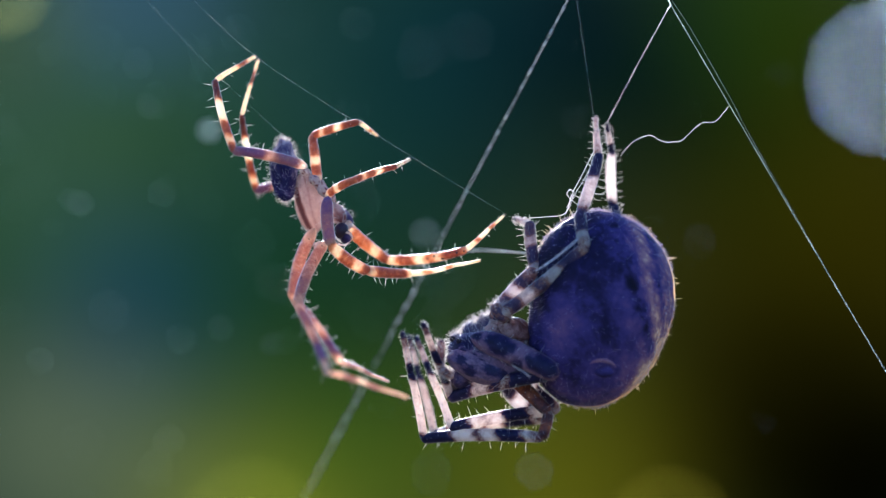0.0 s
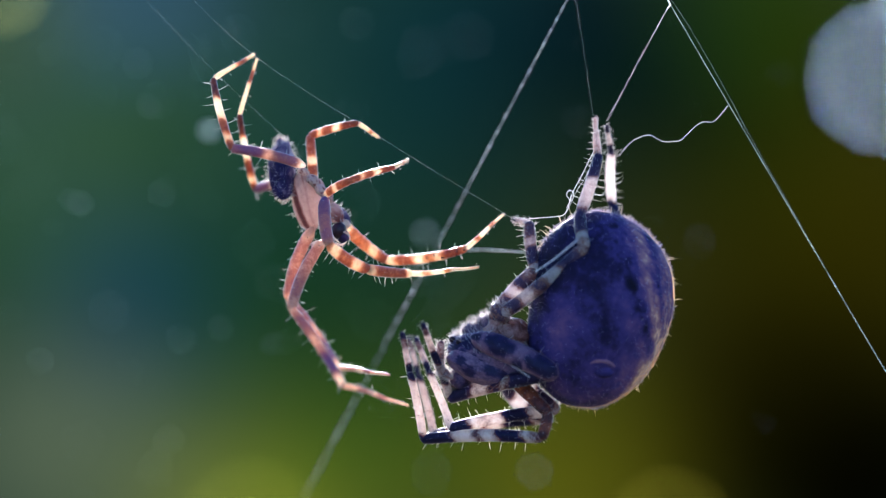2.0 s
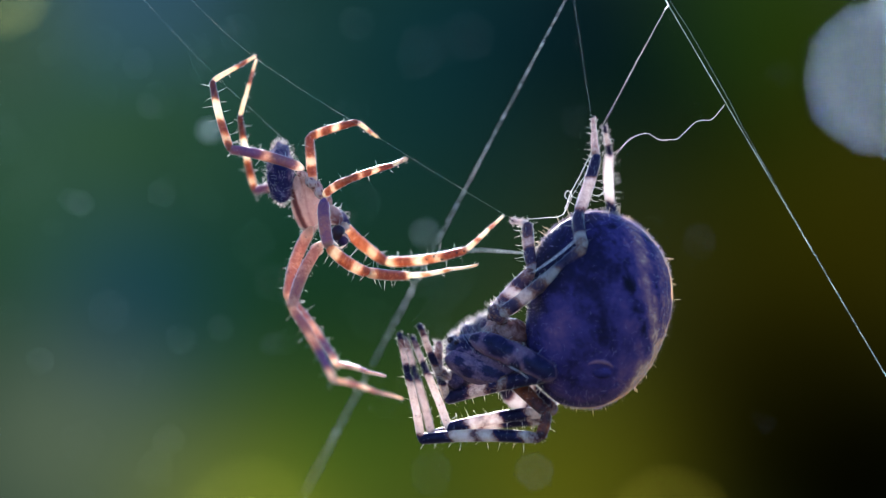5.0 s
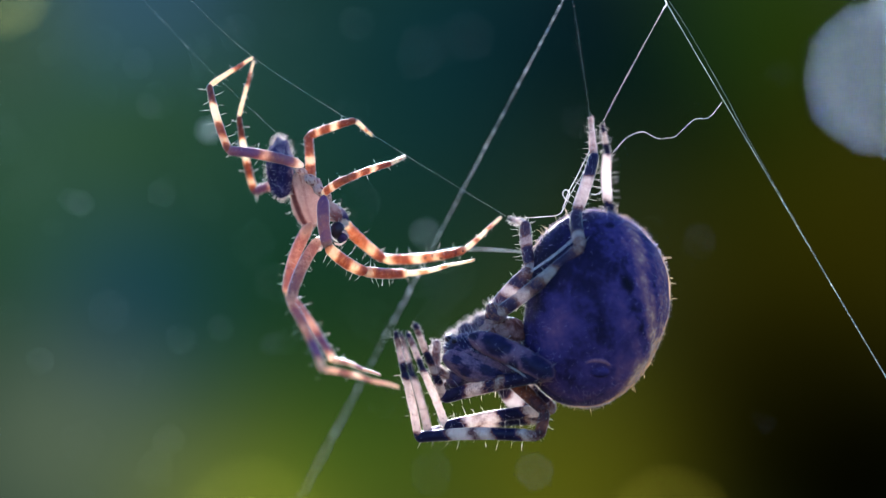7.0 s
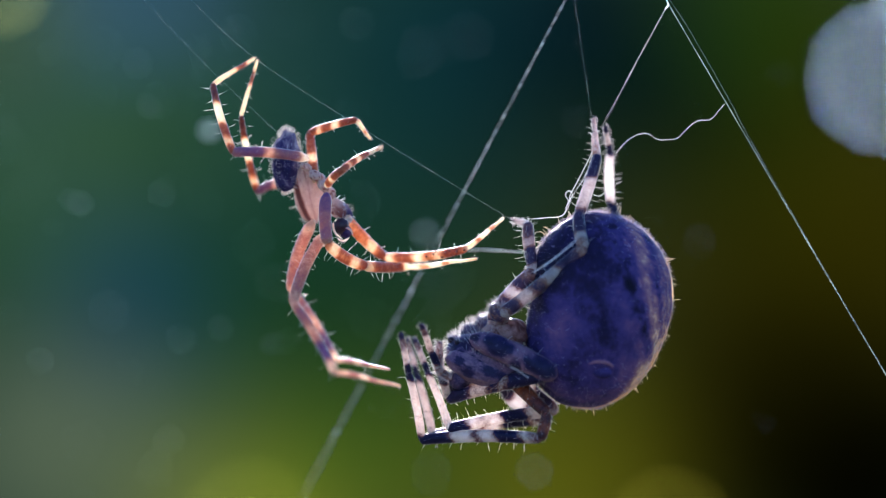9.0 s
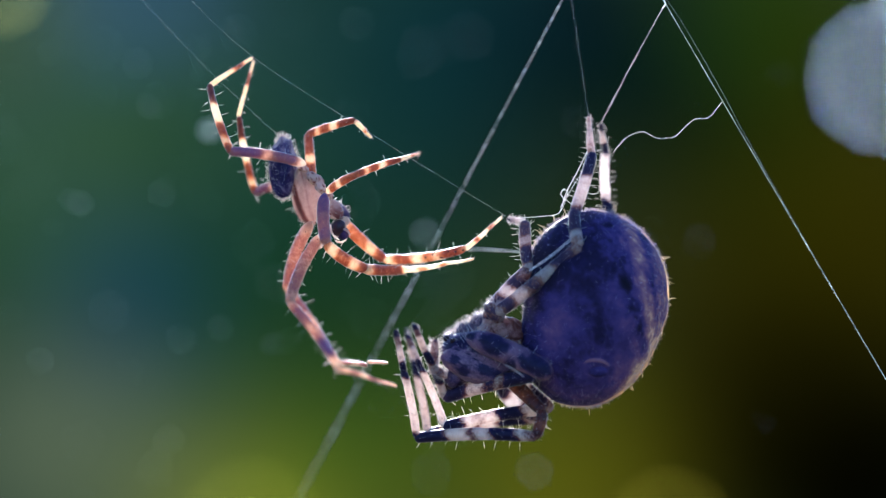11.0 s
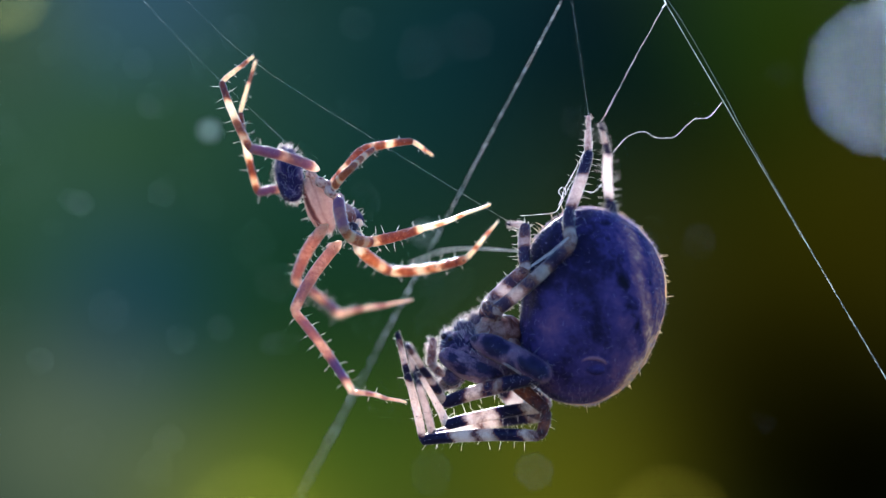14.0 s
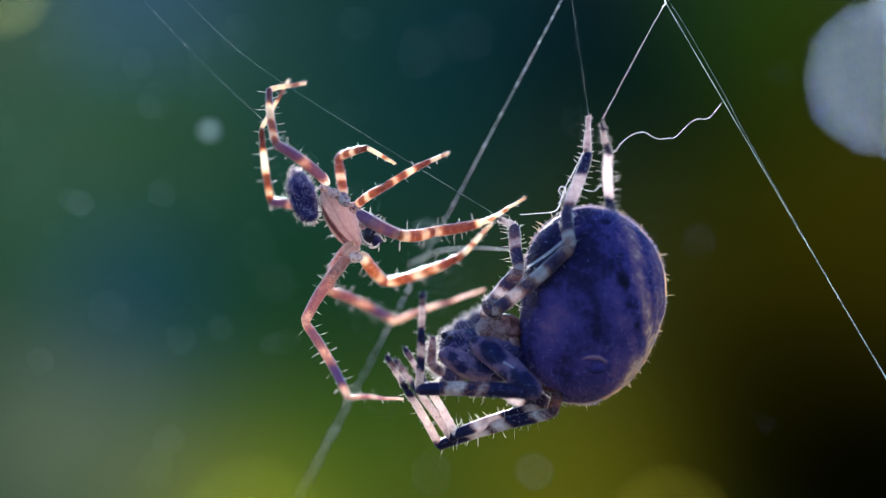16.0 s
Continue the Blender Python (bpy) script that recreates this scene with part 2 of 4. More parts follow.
def chain(rows, depth, signs):
    """For each row the poses of the pieces of a leg, rigid and joined end to end."""
    size, out, last = lengths(rows), [], [None] * len(signs)
    for t, joints in rows:
        d, poses = depth, []
        p = at(*joints[0], d)
        for i, (j, k) in enumerate(zip(joints, joints[1:])):
            flat = math.dist(j, k) * S
            rise = math.sqrt(max(0.0, size[i] ** 2 - flat ** 2))
            q = at(*k, d + (rise if signs[i] == "+" else -rise) / S)
            z = (q - p).normalized()
            if last[i] is None:
                m = bone(p, p + z)
            else:
                old = last[i].to_3x3()
                m = (old.col[2].rotation_difference(z).to_matrix() @ old).to_4x4()
                m.translation = p
            last[i] = m
            poses.append(m)
            p = p + z * size[i]
            d = p.y / S
        out.append((t, poses))
    return out


def key(rows, t):
    """Linear value between the rows (t, a, b, ...)."""
    for a, b in zip(rows, rows[1:]):
        if a[0] <= t <= b[0]:
            k = (t - a[0]) / (b[0] - a[0])
            return [x + (y - x) * k for x, y in zip(a[1:], b[1:])]
    return list(rows[-1][1:])


# ---- backdrop: far, unfocused garden, its light painted as glowing colour ----
FAR = 1.5
GLOW = 0.230


def backdrop():
    k = (D + FAR) / D
    bm = bmesh.new()
    bmesh.ops.create_grid(bm, x_segments=24, y_segments=16, size=1)
    for v in bm.verts:
        x, z = v.co.x * 0.40, v.co.y * 0.17
        v.co = Vector((x, FAR - 0.25 * (x * x + z * z), z))
    m, nt = material("glowing_blurred_foliage")
    geo = nt.nodes.new("ShaderNodeNewGeometry")
    plan = node(nt, "ShaderNodeVectorMath", operation="MULTIPLY_ADD")
    plan.inputs[1].default_value = (1 / (S * k), 0, -1 / (S * k))
    plan.inputs[2].default_value = (784, 0, 441)
    nt.links.new(geo.outputs["Position"], plan.inputs[0])
    warp = node(nt, "ShaderNodeTexNoise", Scale=0.006, Detail=2.0)
    nt.links.new(plan.outputs[0], warp.inputs["Vector"])
    shift = node(nt, "ShaderNodeVectorMath", operation="MULTIPLY_ADD")
    shift.inputs[1].default_value = (120, 0, 120)
    nt.links.new(warp.outputs["Color"], shift.inputs[0])
    nt.links.new(plan.outputs[0], shift.inputs[2])
    back = node(nt, "ShaderNodeVectorMath", operation="ADD")
    back.inputs[1].default_value = (-60, 0, -60)
    nt.links.new(shift.outputs[0], back.inputs[0])
    colour = None
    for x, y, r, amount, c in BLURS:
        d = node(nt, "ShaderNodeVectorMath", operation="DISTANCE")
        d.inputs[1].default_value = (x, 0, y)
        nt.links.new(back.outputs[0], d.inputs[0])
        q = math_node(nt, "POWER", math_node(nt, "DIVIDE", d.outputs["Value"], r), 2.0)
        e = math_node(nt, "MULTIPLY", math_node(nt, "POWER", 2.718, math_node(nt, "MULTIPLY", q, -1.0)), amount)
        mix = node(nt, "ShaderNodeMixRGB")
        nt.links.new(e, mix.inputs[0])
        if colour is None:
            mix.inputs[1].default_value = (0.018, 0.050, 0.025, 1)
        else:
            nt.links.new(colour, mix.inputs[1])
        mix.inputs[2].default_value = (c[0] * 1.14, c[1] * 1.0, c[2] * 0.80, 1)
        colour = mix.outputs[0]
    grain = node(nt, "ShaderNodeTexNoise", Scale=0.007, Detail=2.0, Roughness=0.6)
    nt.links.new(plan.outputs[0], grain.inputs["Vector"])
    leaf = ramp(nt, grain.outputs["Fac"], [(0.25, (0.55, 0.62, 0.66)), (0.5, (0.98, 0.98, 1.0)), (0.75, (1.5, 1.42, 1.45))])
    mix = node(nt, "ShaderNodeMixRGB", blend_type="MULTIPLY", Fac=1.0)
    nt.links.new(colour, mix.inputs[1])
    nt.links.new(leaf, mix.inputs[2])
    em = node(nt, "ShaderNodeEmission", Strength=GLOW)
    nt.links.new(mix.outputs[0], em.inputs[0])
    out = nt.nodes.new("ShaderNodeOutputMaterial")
    nt.links.new(em.outputs[0], out.inputs[0])
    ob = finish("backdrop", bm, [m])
    tagged(ob, "glowing sheet painted with unfocused teal, green and olive garden foliage far behind the web", "backdrop", kind="structure")


def ground():
    """Unseen dry grass and litter out to the horizon, added for warm bounce light."""
    m, nt = material("dry_grass_bounce")
    c = ramp(nt, noise_tex(nt, 9.0, 6.0), [(0.3, (0.05, 0.045, 0.016)), (0.55, (0.15, 0.115, 0.05)), (0.75, (0.28, 0.20, 0.10))])
    p = node(nt, "ShaderNodeBsdfPrincipled", Roughness=0.9)
    bump = node(nt, "ShaderNodeBump", Strength=0.8, Distance=0.02)
    nt.links.new(noise_tex(nt, 40.0, 5.0), bump.inputs["Height"])
    nt.links.new(bump.outputs[0], p.inputs["Normal"])
    nt.links.new(c, p.inputs["Base Color"])
    out = nt.nodes.new("ShaderNodeOutputMaterial")
    nt.links.new(p.outputs[0], out.inputs[0])
    bm = bmesh.new()
    rings = []
    for r in (0.15, 0.3, 0.6, 1.2, 2.5, 5, 12, 40, 200, 1500):
        ring = []
        for k in range(48):
            a = 2 * math.pi * k / 48
            q = Vector((r * math.cos(a), r * math.sin(a), -0.75))
            q.z += 0.02 * noise.noise(q * 3.0) * min(1.0, 20 / r)
            ring.append(bm.verts.new(q))
        rings.append(ring)
    bm.faces.new(rings[0])
    for a, b in zip(rings, rings[1:]):
        for k in range(48):
            bm.faces.new((a[k], b[k], b[(k + 1) % 48], a[(k + 1) % 48]))
    tagged(finish("ground", bm, [m]), "unseen dry grass ground added to bounce warm light up to the web", "ground", kind="structure")


# plan x, y, radius, strength, colour of the garden's painted bright and dark patches
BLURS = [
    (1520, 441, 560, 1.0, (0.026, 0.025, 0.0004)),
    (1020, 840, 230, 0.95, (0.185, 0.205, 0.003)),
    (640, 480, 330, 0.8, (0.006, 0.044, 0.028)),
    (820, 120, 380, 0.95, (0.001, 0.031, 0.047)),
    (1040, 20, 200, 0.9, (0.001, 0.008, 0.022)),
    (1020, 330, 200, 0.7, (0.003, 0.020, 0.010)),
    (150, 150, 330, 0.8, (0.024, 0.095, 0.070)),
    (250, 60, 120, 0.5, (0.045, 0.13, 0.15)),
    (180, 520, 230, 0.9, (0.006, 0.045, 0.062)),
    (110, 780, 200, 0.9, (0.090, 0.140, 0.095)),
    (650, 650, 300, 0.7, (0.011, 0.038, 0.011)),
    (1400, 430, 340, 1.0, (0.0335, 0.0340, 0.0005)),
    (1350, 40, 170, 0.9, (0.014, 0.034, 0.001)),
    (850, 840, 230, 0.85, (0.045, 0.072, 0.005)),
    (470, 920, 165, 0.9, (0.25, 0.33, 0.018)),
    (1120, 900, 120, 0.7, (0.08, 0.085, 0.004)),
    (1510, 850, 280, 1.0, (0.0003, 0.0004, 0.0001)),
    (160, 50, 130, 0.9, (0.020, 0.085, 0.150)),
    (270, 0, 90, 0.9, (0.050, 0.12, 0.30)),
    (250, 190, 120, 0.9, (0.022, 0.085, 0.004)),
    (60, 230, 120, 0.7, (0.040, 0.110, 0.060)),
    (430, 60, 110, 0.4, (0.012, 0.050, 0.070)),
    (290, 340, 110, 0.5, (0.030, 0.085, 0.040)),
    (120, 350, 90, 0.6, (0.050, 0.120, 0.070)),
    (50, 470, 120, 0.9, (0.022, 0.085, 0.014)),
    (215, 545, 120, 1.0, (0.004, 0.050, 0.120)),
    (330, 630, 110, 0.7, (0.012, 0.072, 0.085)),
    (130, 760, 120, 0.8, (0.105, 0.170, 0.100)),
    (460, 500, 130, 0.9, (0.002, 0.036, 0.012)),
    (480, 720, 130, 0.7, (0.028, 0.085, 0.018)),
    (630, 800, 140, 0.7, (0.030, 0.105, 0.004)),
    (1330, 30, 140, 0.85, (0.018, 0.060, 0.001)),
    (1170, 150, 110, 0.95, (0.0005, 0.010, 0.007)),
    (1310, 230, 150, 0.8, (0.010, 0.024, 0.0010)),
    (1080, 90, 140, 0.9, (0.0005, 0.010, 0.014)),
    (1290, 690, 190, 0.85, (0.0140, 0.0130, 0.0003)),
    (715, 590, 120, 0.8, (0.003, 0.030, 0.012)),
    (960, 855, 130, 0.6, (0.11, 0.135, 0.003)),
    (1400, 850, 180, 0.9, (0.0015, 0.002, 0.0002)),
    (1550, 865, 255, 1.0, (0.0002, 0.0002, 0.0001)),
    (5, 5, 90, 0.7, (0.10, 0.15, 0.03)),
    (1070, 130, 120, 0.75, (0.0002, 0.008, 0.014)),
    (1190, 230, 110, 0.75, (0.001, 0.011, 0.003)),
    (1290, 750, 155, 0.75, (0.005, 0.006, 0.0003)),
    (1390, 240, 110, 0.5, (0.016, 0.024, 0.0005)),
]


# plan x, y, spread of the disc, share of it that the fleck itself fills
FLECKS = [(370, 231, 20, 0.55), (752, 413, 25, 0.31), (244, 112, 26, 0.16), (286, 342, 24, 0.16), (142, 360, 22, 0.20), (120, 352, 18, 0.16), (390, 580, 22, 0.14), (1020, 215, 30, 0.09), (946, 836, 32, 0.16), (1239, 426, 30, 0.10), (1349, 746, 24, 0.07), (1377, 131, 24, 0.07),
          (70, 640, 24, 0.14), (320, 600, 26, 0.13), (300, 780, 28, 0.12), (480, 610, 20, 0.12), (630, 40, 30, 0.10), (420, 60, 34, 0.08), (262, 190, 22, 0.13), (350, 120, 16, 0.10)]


def glints():
    """Glowing balls and pale flecks, added for highlights the lens spreads into discs."""
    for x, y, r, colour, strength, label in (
            (1565, 138, 131, (0.48, 0.61, 0.90, 1), 4.4, "glowing disc for a pale blue gap of sky in the far foliage"),
            (1612, -8, 66, (0.66, 0.82, 0.86, 1), 5.0, "glowing disc for a pale gap of sky in the far foliage"),
            (445, 938, 125, (0.80, 0.95, 0.08, 1), 0.55, "glowing yellow-green disc for a sunlit leaf in the far foliage"),
            (1187, 940, 108, (0.95, 0.90, 0.06, 1), 0.62, "glowing olive-yellow disc for a sunlit leaf in the far foliage"),
            (8, -15, 75, (0.80, 0.90, 0.30, 1), 1.6, "glowing yellow-green disc for a sunlit leaf in the far foliage")):
        m, nt = material("glow_disc")
        # emission stands for bright sky and for sun on a leaf
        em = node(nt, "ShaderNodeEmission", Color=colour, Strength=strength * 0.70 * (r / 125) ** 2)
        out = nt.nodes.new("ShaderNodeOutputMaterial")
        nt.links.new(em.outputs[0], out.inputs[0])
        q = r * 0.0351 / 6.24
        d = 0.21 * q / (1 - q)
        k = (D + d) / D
        ob = blob("sky_gap_glow" if x > 1500 else "leaf_glow", Matrix.Translation(at(x, y, d / S)), (18 * k, 3 * k, 18 * k), [m], None, rows=16)
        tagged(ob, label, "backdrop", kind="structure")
    # flecks: pale balls added in place of out-of-focus highlights
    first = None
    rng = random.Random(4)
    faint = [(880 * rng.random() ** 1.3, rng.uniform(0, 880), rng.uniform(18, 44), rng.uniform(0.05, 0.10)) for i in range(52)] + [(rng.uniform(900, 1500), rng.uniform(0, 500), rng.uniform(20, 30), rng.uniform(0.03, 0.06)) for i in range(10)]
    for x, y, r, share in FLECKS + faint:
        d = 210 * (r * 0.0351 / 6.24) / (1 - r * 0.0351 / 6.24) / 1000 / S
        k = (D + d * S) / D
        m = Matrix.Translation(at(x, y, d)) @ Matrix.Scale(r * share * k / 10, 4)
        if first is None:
            first = blob("bokeh_fleck", m, (10, 10, 10), [FLECK], None, rows=12, lump=0.06)
            tagged(first, "tiny pale ball standing in for an unfocused highlight behind the web", "fleck", "flecks behind the web")
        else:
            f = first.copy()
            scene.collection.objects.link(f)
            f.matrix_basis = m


# ---- leg tables: seconds and the joints from hip to tip, in plan units ----
T = (0, 1.5, 3.5, 7, 9, 12.5, 13.5, 14, 14.5, 15, 15.5, 16)


def table(*joints):
    """Joint by joint, x and y at the times T -> rows."""
    return [(t, [(j[2 * i], j[2 * i + 1]) for j in joints]) for i, t in enumerate(T)]



def extra(rows, *more):
    """Rows of a table with quick moves between its times added."""
    return sorted(rows + [(t, [(v[i], v[i + 1]) for i in range(0, len(v), 2)]) for t, *v in more])


SWAY_M = [(0, 0, 0), (0.5, 2, -2), (1, 0, -1), (1.5, -3, -2), (2.5, -4, -1), (3, -5, 1), (3.5, -4, 0), (4, -3, 2), (6.5, -9, 1), (7, -8, 0), (7.5, -5, -3), (8, -6, 2), (8.5, -10, 3), (9, -2, 0),
          (11.5, -7, 1), (12, -5, 1), (12.5, -8, 2), (13, -7, 0), (13.5, -4, 1), (14, 15, 0), (14.5, 12, 30), (15, 35, 28), (15.5, 48, 25), (16, 62, 20)]
SWAY_F = [(0, 0, 0), (0.5, 1, 0), (1, 0, 0), (1.5, 0, 1), (2.5, -2, 1), (3.5, -3, 2), (4, -2, 2), (6.5, -8, 1), (7, -8, 0), (7.5, -9, 0), (8, -12, 1), (8.5, -10, 1), (9, -3, 2),
          (11.5, -12, -1), (12, -11, -1), (12.5, -9, 0), (13, -5, 1), (13.5, -12, -1), (14, -15, -4), (14.5, -24, -10), (15, -18, -7), (15.5, -24, -3), (16, -15, -6)]
TURN_F = {14.5: -6, 15: 7}

MALE_LEGS = [
    # rows, depth of hip, depth signs, radii, bows, bands, spines
    (table((552, 420, 550, 418, 547, 418, 545, 410, 550, 405, 545, 415, 550, 420, 572, 410, 565, 440, 590, 445, 600, 445, 620, 440),
           (518, 530, 510, 530, 510, 530, 508, 520, 515, 515, 505, 520, 506, 535, 522, 500, 522, 545, 540, 540, 550, 535, 580, 515),
           (605, 645, 600, 655, 600, 652, 590, 640, 595, 640, 600, 645, 590, 618, 600, 558, 650, 640, 655, 620, 660, 590, 700, 570),
           (690, 677, 692, 665, 692, 663, 675, 665, 692, 655, 685, 642, 695, 612, 735, 530, 740, 600, 790, 582, 790, 535, 865, 510)),
     15, "++-", ((13, 11), (10, 8), (6, 3)), (8, -4, -8), "a"),
    (table((572, 440, 568, 438, 566, 440, 562, 432, 570, 425, 562, 435, 570, 440, 595, 440, 600, 445, 615, 465, 625, 460, 625, 450),
           (528, 540, 518, 545, 518, 545, 515, 535, 520, 535, 512, 540, 516, 550, 522, 550, 535, 565, 565, 560, 562, 565, 540, 570),
           (578, 657, 605, 680, 603, 678, 570, 652, 590, 657, 602, 657, 615, 690, 622, 692, 650, 675, 665, 678, 675, 675, 615, 702),
           (715, 702, 720, 718, 716, 715, 700, 684, 704, 683, 702, 690, 712, 706, 717, 712, 712, 680, 715, 675, 715, 678, 712, 707)),
     -10, "--+", ((12, 11), (10, 8), (6, 3)), (8, -4, -8), "a"),
    (table((580, 352, 576, 352, 573, 354, 573, 350, 578, 345, 573, 352, 575, 355, 600, 352, 600, 385, 600, 380, 625, 385, 635, 378),
           (586, 432, 583, 432, 582, 432, 580, 435, 580, 430, 578, 435, 580, 430, 612, 410, 630, 450, 640, 458, 650, 440, 705, 415),
           (650, 478, 650, 476, 650, 477, 645, 480, 645, 470, 645, 482, 640, 473, 655, 428, 660, 455, 690, 460, 700, 443, 765, 410),
           (725, 484, 725, 484, 722, 486, 718, 484, 718, 472, 715, 484, 720, 480, 745, 405, 760, 410, 775, 430, 800, 402, 850, 395),
           (850, 461, 848, 473, 846, 472, 840, 460, 845, 458, 835, 462, 838, 455, 868, 362, 875, 332, 888, 370, 895, 340, 930, 350)),
     -40, "-++-", ((13, 12), (12, 12), (12, 9), (6.5, 3)), (4, 6, 2, 8), "b"),
    (table((608, 395, 606, 395, 603, 395, 603, 390, 606, 380, 600, 392, 610, 400, 630, 435, 640, 460, 650, 470, 650, 460, 640, 450),
           (685, 460, 683, 460, 681, 462, 678, 458, 680, 455, 680, 462, 680, 462, 690, 480, 690, 488, 690, 490, 700, 490, 682, 500),
           (825, 442, 825, 440, 825, 440, 823, 442, 825, 440, 823, 442, 825, 445, 825, 458, 820, 455, 825, 452, 830, 452, 820, 450),
           (893, 380, 893, 378, 893, 377, 888, 383, 893, 385, 888, 383, 890, 385, 883, 390, 875, 392, 862, 395, 868, 385, 875, 390)),
     20, "+-+", ((13, 11), (11, 8.5), (6.5, 2.6)), (3, 7, 4), "c"),
    (extra(table((562, 325, 556, 325, 554, 325, 551, 325, 556, 320, 551, 325, 560, 325, 585, 332, 535, 350, 585, 345, 608, 345, 608, 350),
           (553, 240, 550, 240, 547, 240, 546, 240, 548, 235, 546, 242, 550, 243, 640, 265, 550, 275, 622, 312, 632, 300, 598, 278),
           (635, 216, 634, 218, 634, 216, 629, 213, 631, 212, 626, 215, 628, 222, 730, 250, 592, 262, 668, 290, 662, 275, 650, 262),
           (667, 240, 670, 243, 670, 243, 658, 240, 655, 246, 659, 243, 655, 252, 765, 275, 607, 272, 712, 293, 682, 262, 700, 290)),
           (13.7, 560, 325, 551, 240, 629, 220, 652, 247), (14.2, 575, 328, 567, 266, 645, 250, 691, 273), (14.7, 545, 318, 575, 272, 637, 253, 663, 276)),
     10, "+-+", ((11, 9), (9, 7), (6, 3)), (0, -2, -2), "d"),
    (extra(table((578, 347, 576, 346, 574, 346, 572, 344, 578, 330, 574, 348, 572, 328, 590, 335, 580, 378, 595, 330, 612, 350, 630, 365),
           (625, 320, 622, 320, 620, 318, 615, 317, 605, 302, 618, 320, 605, 290, 620, 300, 635, 335, 610, 290, 645, 308, 680, 332),
           (700, 295, 697, 297, 695, 294, 690, 290, 650, 272, 697, 294, 640, 268, 660, 265, 700, 302, 680, 257, 710, 292, 760, 286),
           (724, 282, 722, 283, 722, 282, 716, 277, 676, 260, 722, 282, 660, 258, 672, 256, 745, 283, 755, 246, 780, 325, 795, 270)),
           (7.5, 576, 344, 628, 313, 712, 280, 750, 267), (8, 574, 347, 620, 319, 696, 294, 729, 287), (8.6, 581, 345, 615, 316, 678, 286, 702, 278), (11.3, 580, 342, 630, 312, 710, 285, 746, 273), (13.3, 582, 350, 628, 322, 703, 297, 738, 287), (13.7, 588, 345, 636, 314, 702, 296, 730, 290), (14.2, 598, 335, 630, 316, 670, 290, 694, 265), (14.7, 604, 354, 650, 326, 725, 297, 764, 280)),
     -15, "-++", ((9, 8), (8, 6), (5, 3)), (-3, -2, 0), "d"),
    (table((540, 295, 538, 293, 536, 297, 534, 293, 543, 281, 533, 299, 533, 300, 562, 300, 535, 325, 556, 340, 575, 330, 580, 325),
           (418, 268, 415, 265, 413, 264, 408, 268, 416, 270, 408, 268, 418, 268, 447, 265, 430, 305, 445, 275, 460, 280, 492, 258),
           (380, 142, 378, 140, 376, 138, 370, 150, 376, 148, 370, 150, 382, 142, 392, 145, 396, 158, 405, 158, 420, 157, 476, 158),
           (451, 100, 451, 97, 451, 96, 447, 102, 451, 103, 447, 102, 449, 100, 448, 100, 478, 107, 472, 98, 478, 102, 540, 147)),
     -45, "-++", ((11, 10), (9, 7), (6, 4)), (5, -4, -3), "e"),
    (table((530, 325, 526, 322, 524, 325, 522, 322, 530, 315, 522, 325, 530, 325, 545, 330, 530, 360, 555, 370, 570, 375, 555, 372),
           (452, 338, 450, 336, 450, 336, 448, 340, 453, 339, 448, 342, 448, 338, 455, 342, 470, 325, 478, 355, 490, 350, 478, 358),
           (428, 205, 425, 205, 425, 203, 423, 208, 427, 207, 423, 208, 425, 207, 425, 200, 434, 200, 467, 212, 478, 210, 463, 228),
           (457, 105, 456, 103, 456, 100, 449, 107, 456, 105, 449, 107, 455, 107, 453, 105, 456, 98, 508, 132, 511, 132, 512, 140)),
     45, "+-+", ((10, 9), (8, 6), (5, 3)), (3, -3, -2), "e"),
]

BANDS_M = {
    "a": ([(0, 0.8), (0.15, 0.58), (0.6, 0.5), (0.9, 0.8)], [(0, 0.75), (0.12, 0.42), (0.38, 0.72), (0.52, 0.60), (0.62, 0.12), (0.85, 0.85)], [(0, 0.8), (0.2, 0.5), (0.35, 0.85), (0.5, 0.5), (0.65, 0.8)]),
    "b": ([(0, -0.1), (0.10, 0.22), (0.40, 0.40), (0.70, 0.30), (0.88, 0.62)], [(0, 0.4), (0.12, 0.85), (0.3, 0.4), (0.62, 0.8), (0.8, 0.35)], [(0, 0.75), (0.18, 0.35), (0.85, 0.9)], [(0, 0.95), (0.2, 0.6), (0.32, 0.95), (0.5, 0.55), (0.6, 0.9), (0.85, 0.7)]),
    "c": ([(0, 0.95), (0.18, 0.5), (0.6, 0.75), (0.8, 0.35)], [(0, 0.3), (0.06, 0.9), (0.16, 0.4), (0.38, 0.9), (0.5, 0.45), (0.6, 0.8), (0.72, 0.3), (0.95, 0.6)], [(0, 0.85), (0.25, 0.4), (0.35, 0.9), (0.6, 0.5), (0.75, 0.85)]),
    "d": ([(0, 0.9), (0.2, 0.35), (0.4, 0.9), (0.55, 0.35)], [(0, 0.35), (0.2, 0.85), (0.3, 0.35), (0.5, 0.9), (0.65, 0.3)], [(0, 0.85), (0.5, 0.45), (0.7, 0.8)]),
    "e": ([(0, 0.95), (0.14, 0.30), (0.38, 0.36), (0.48, 0.75), (0.6, 0.2), (0.9, 0.32)], [(0, 0.25), (0.1, 0.8), (0.22, 0.3), (0.42, 0.9), (0.62, 0.95), (0.72, 0.15)], [(0, 0.82), (0.4, 0.78), (0.55, 0.35), (0.78, 0.8)]),
}


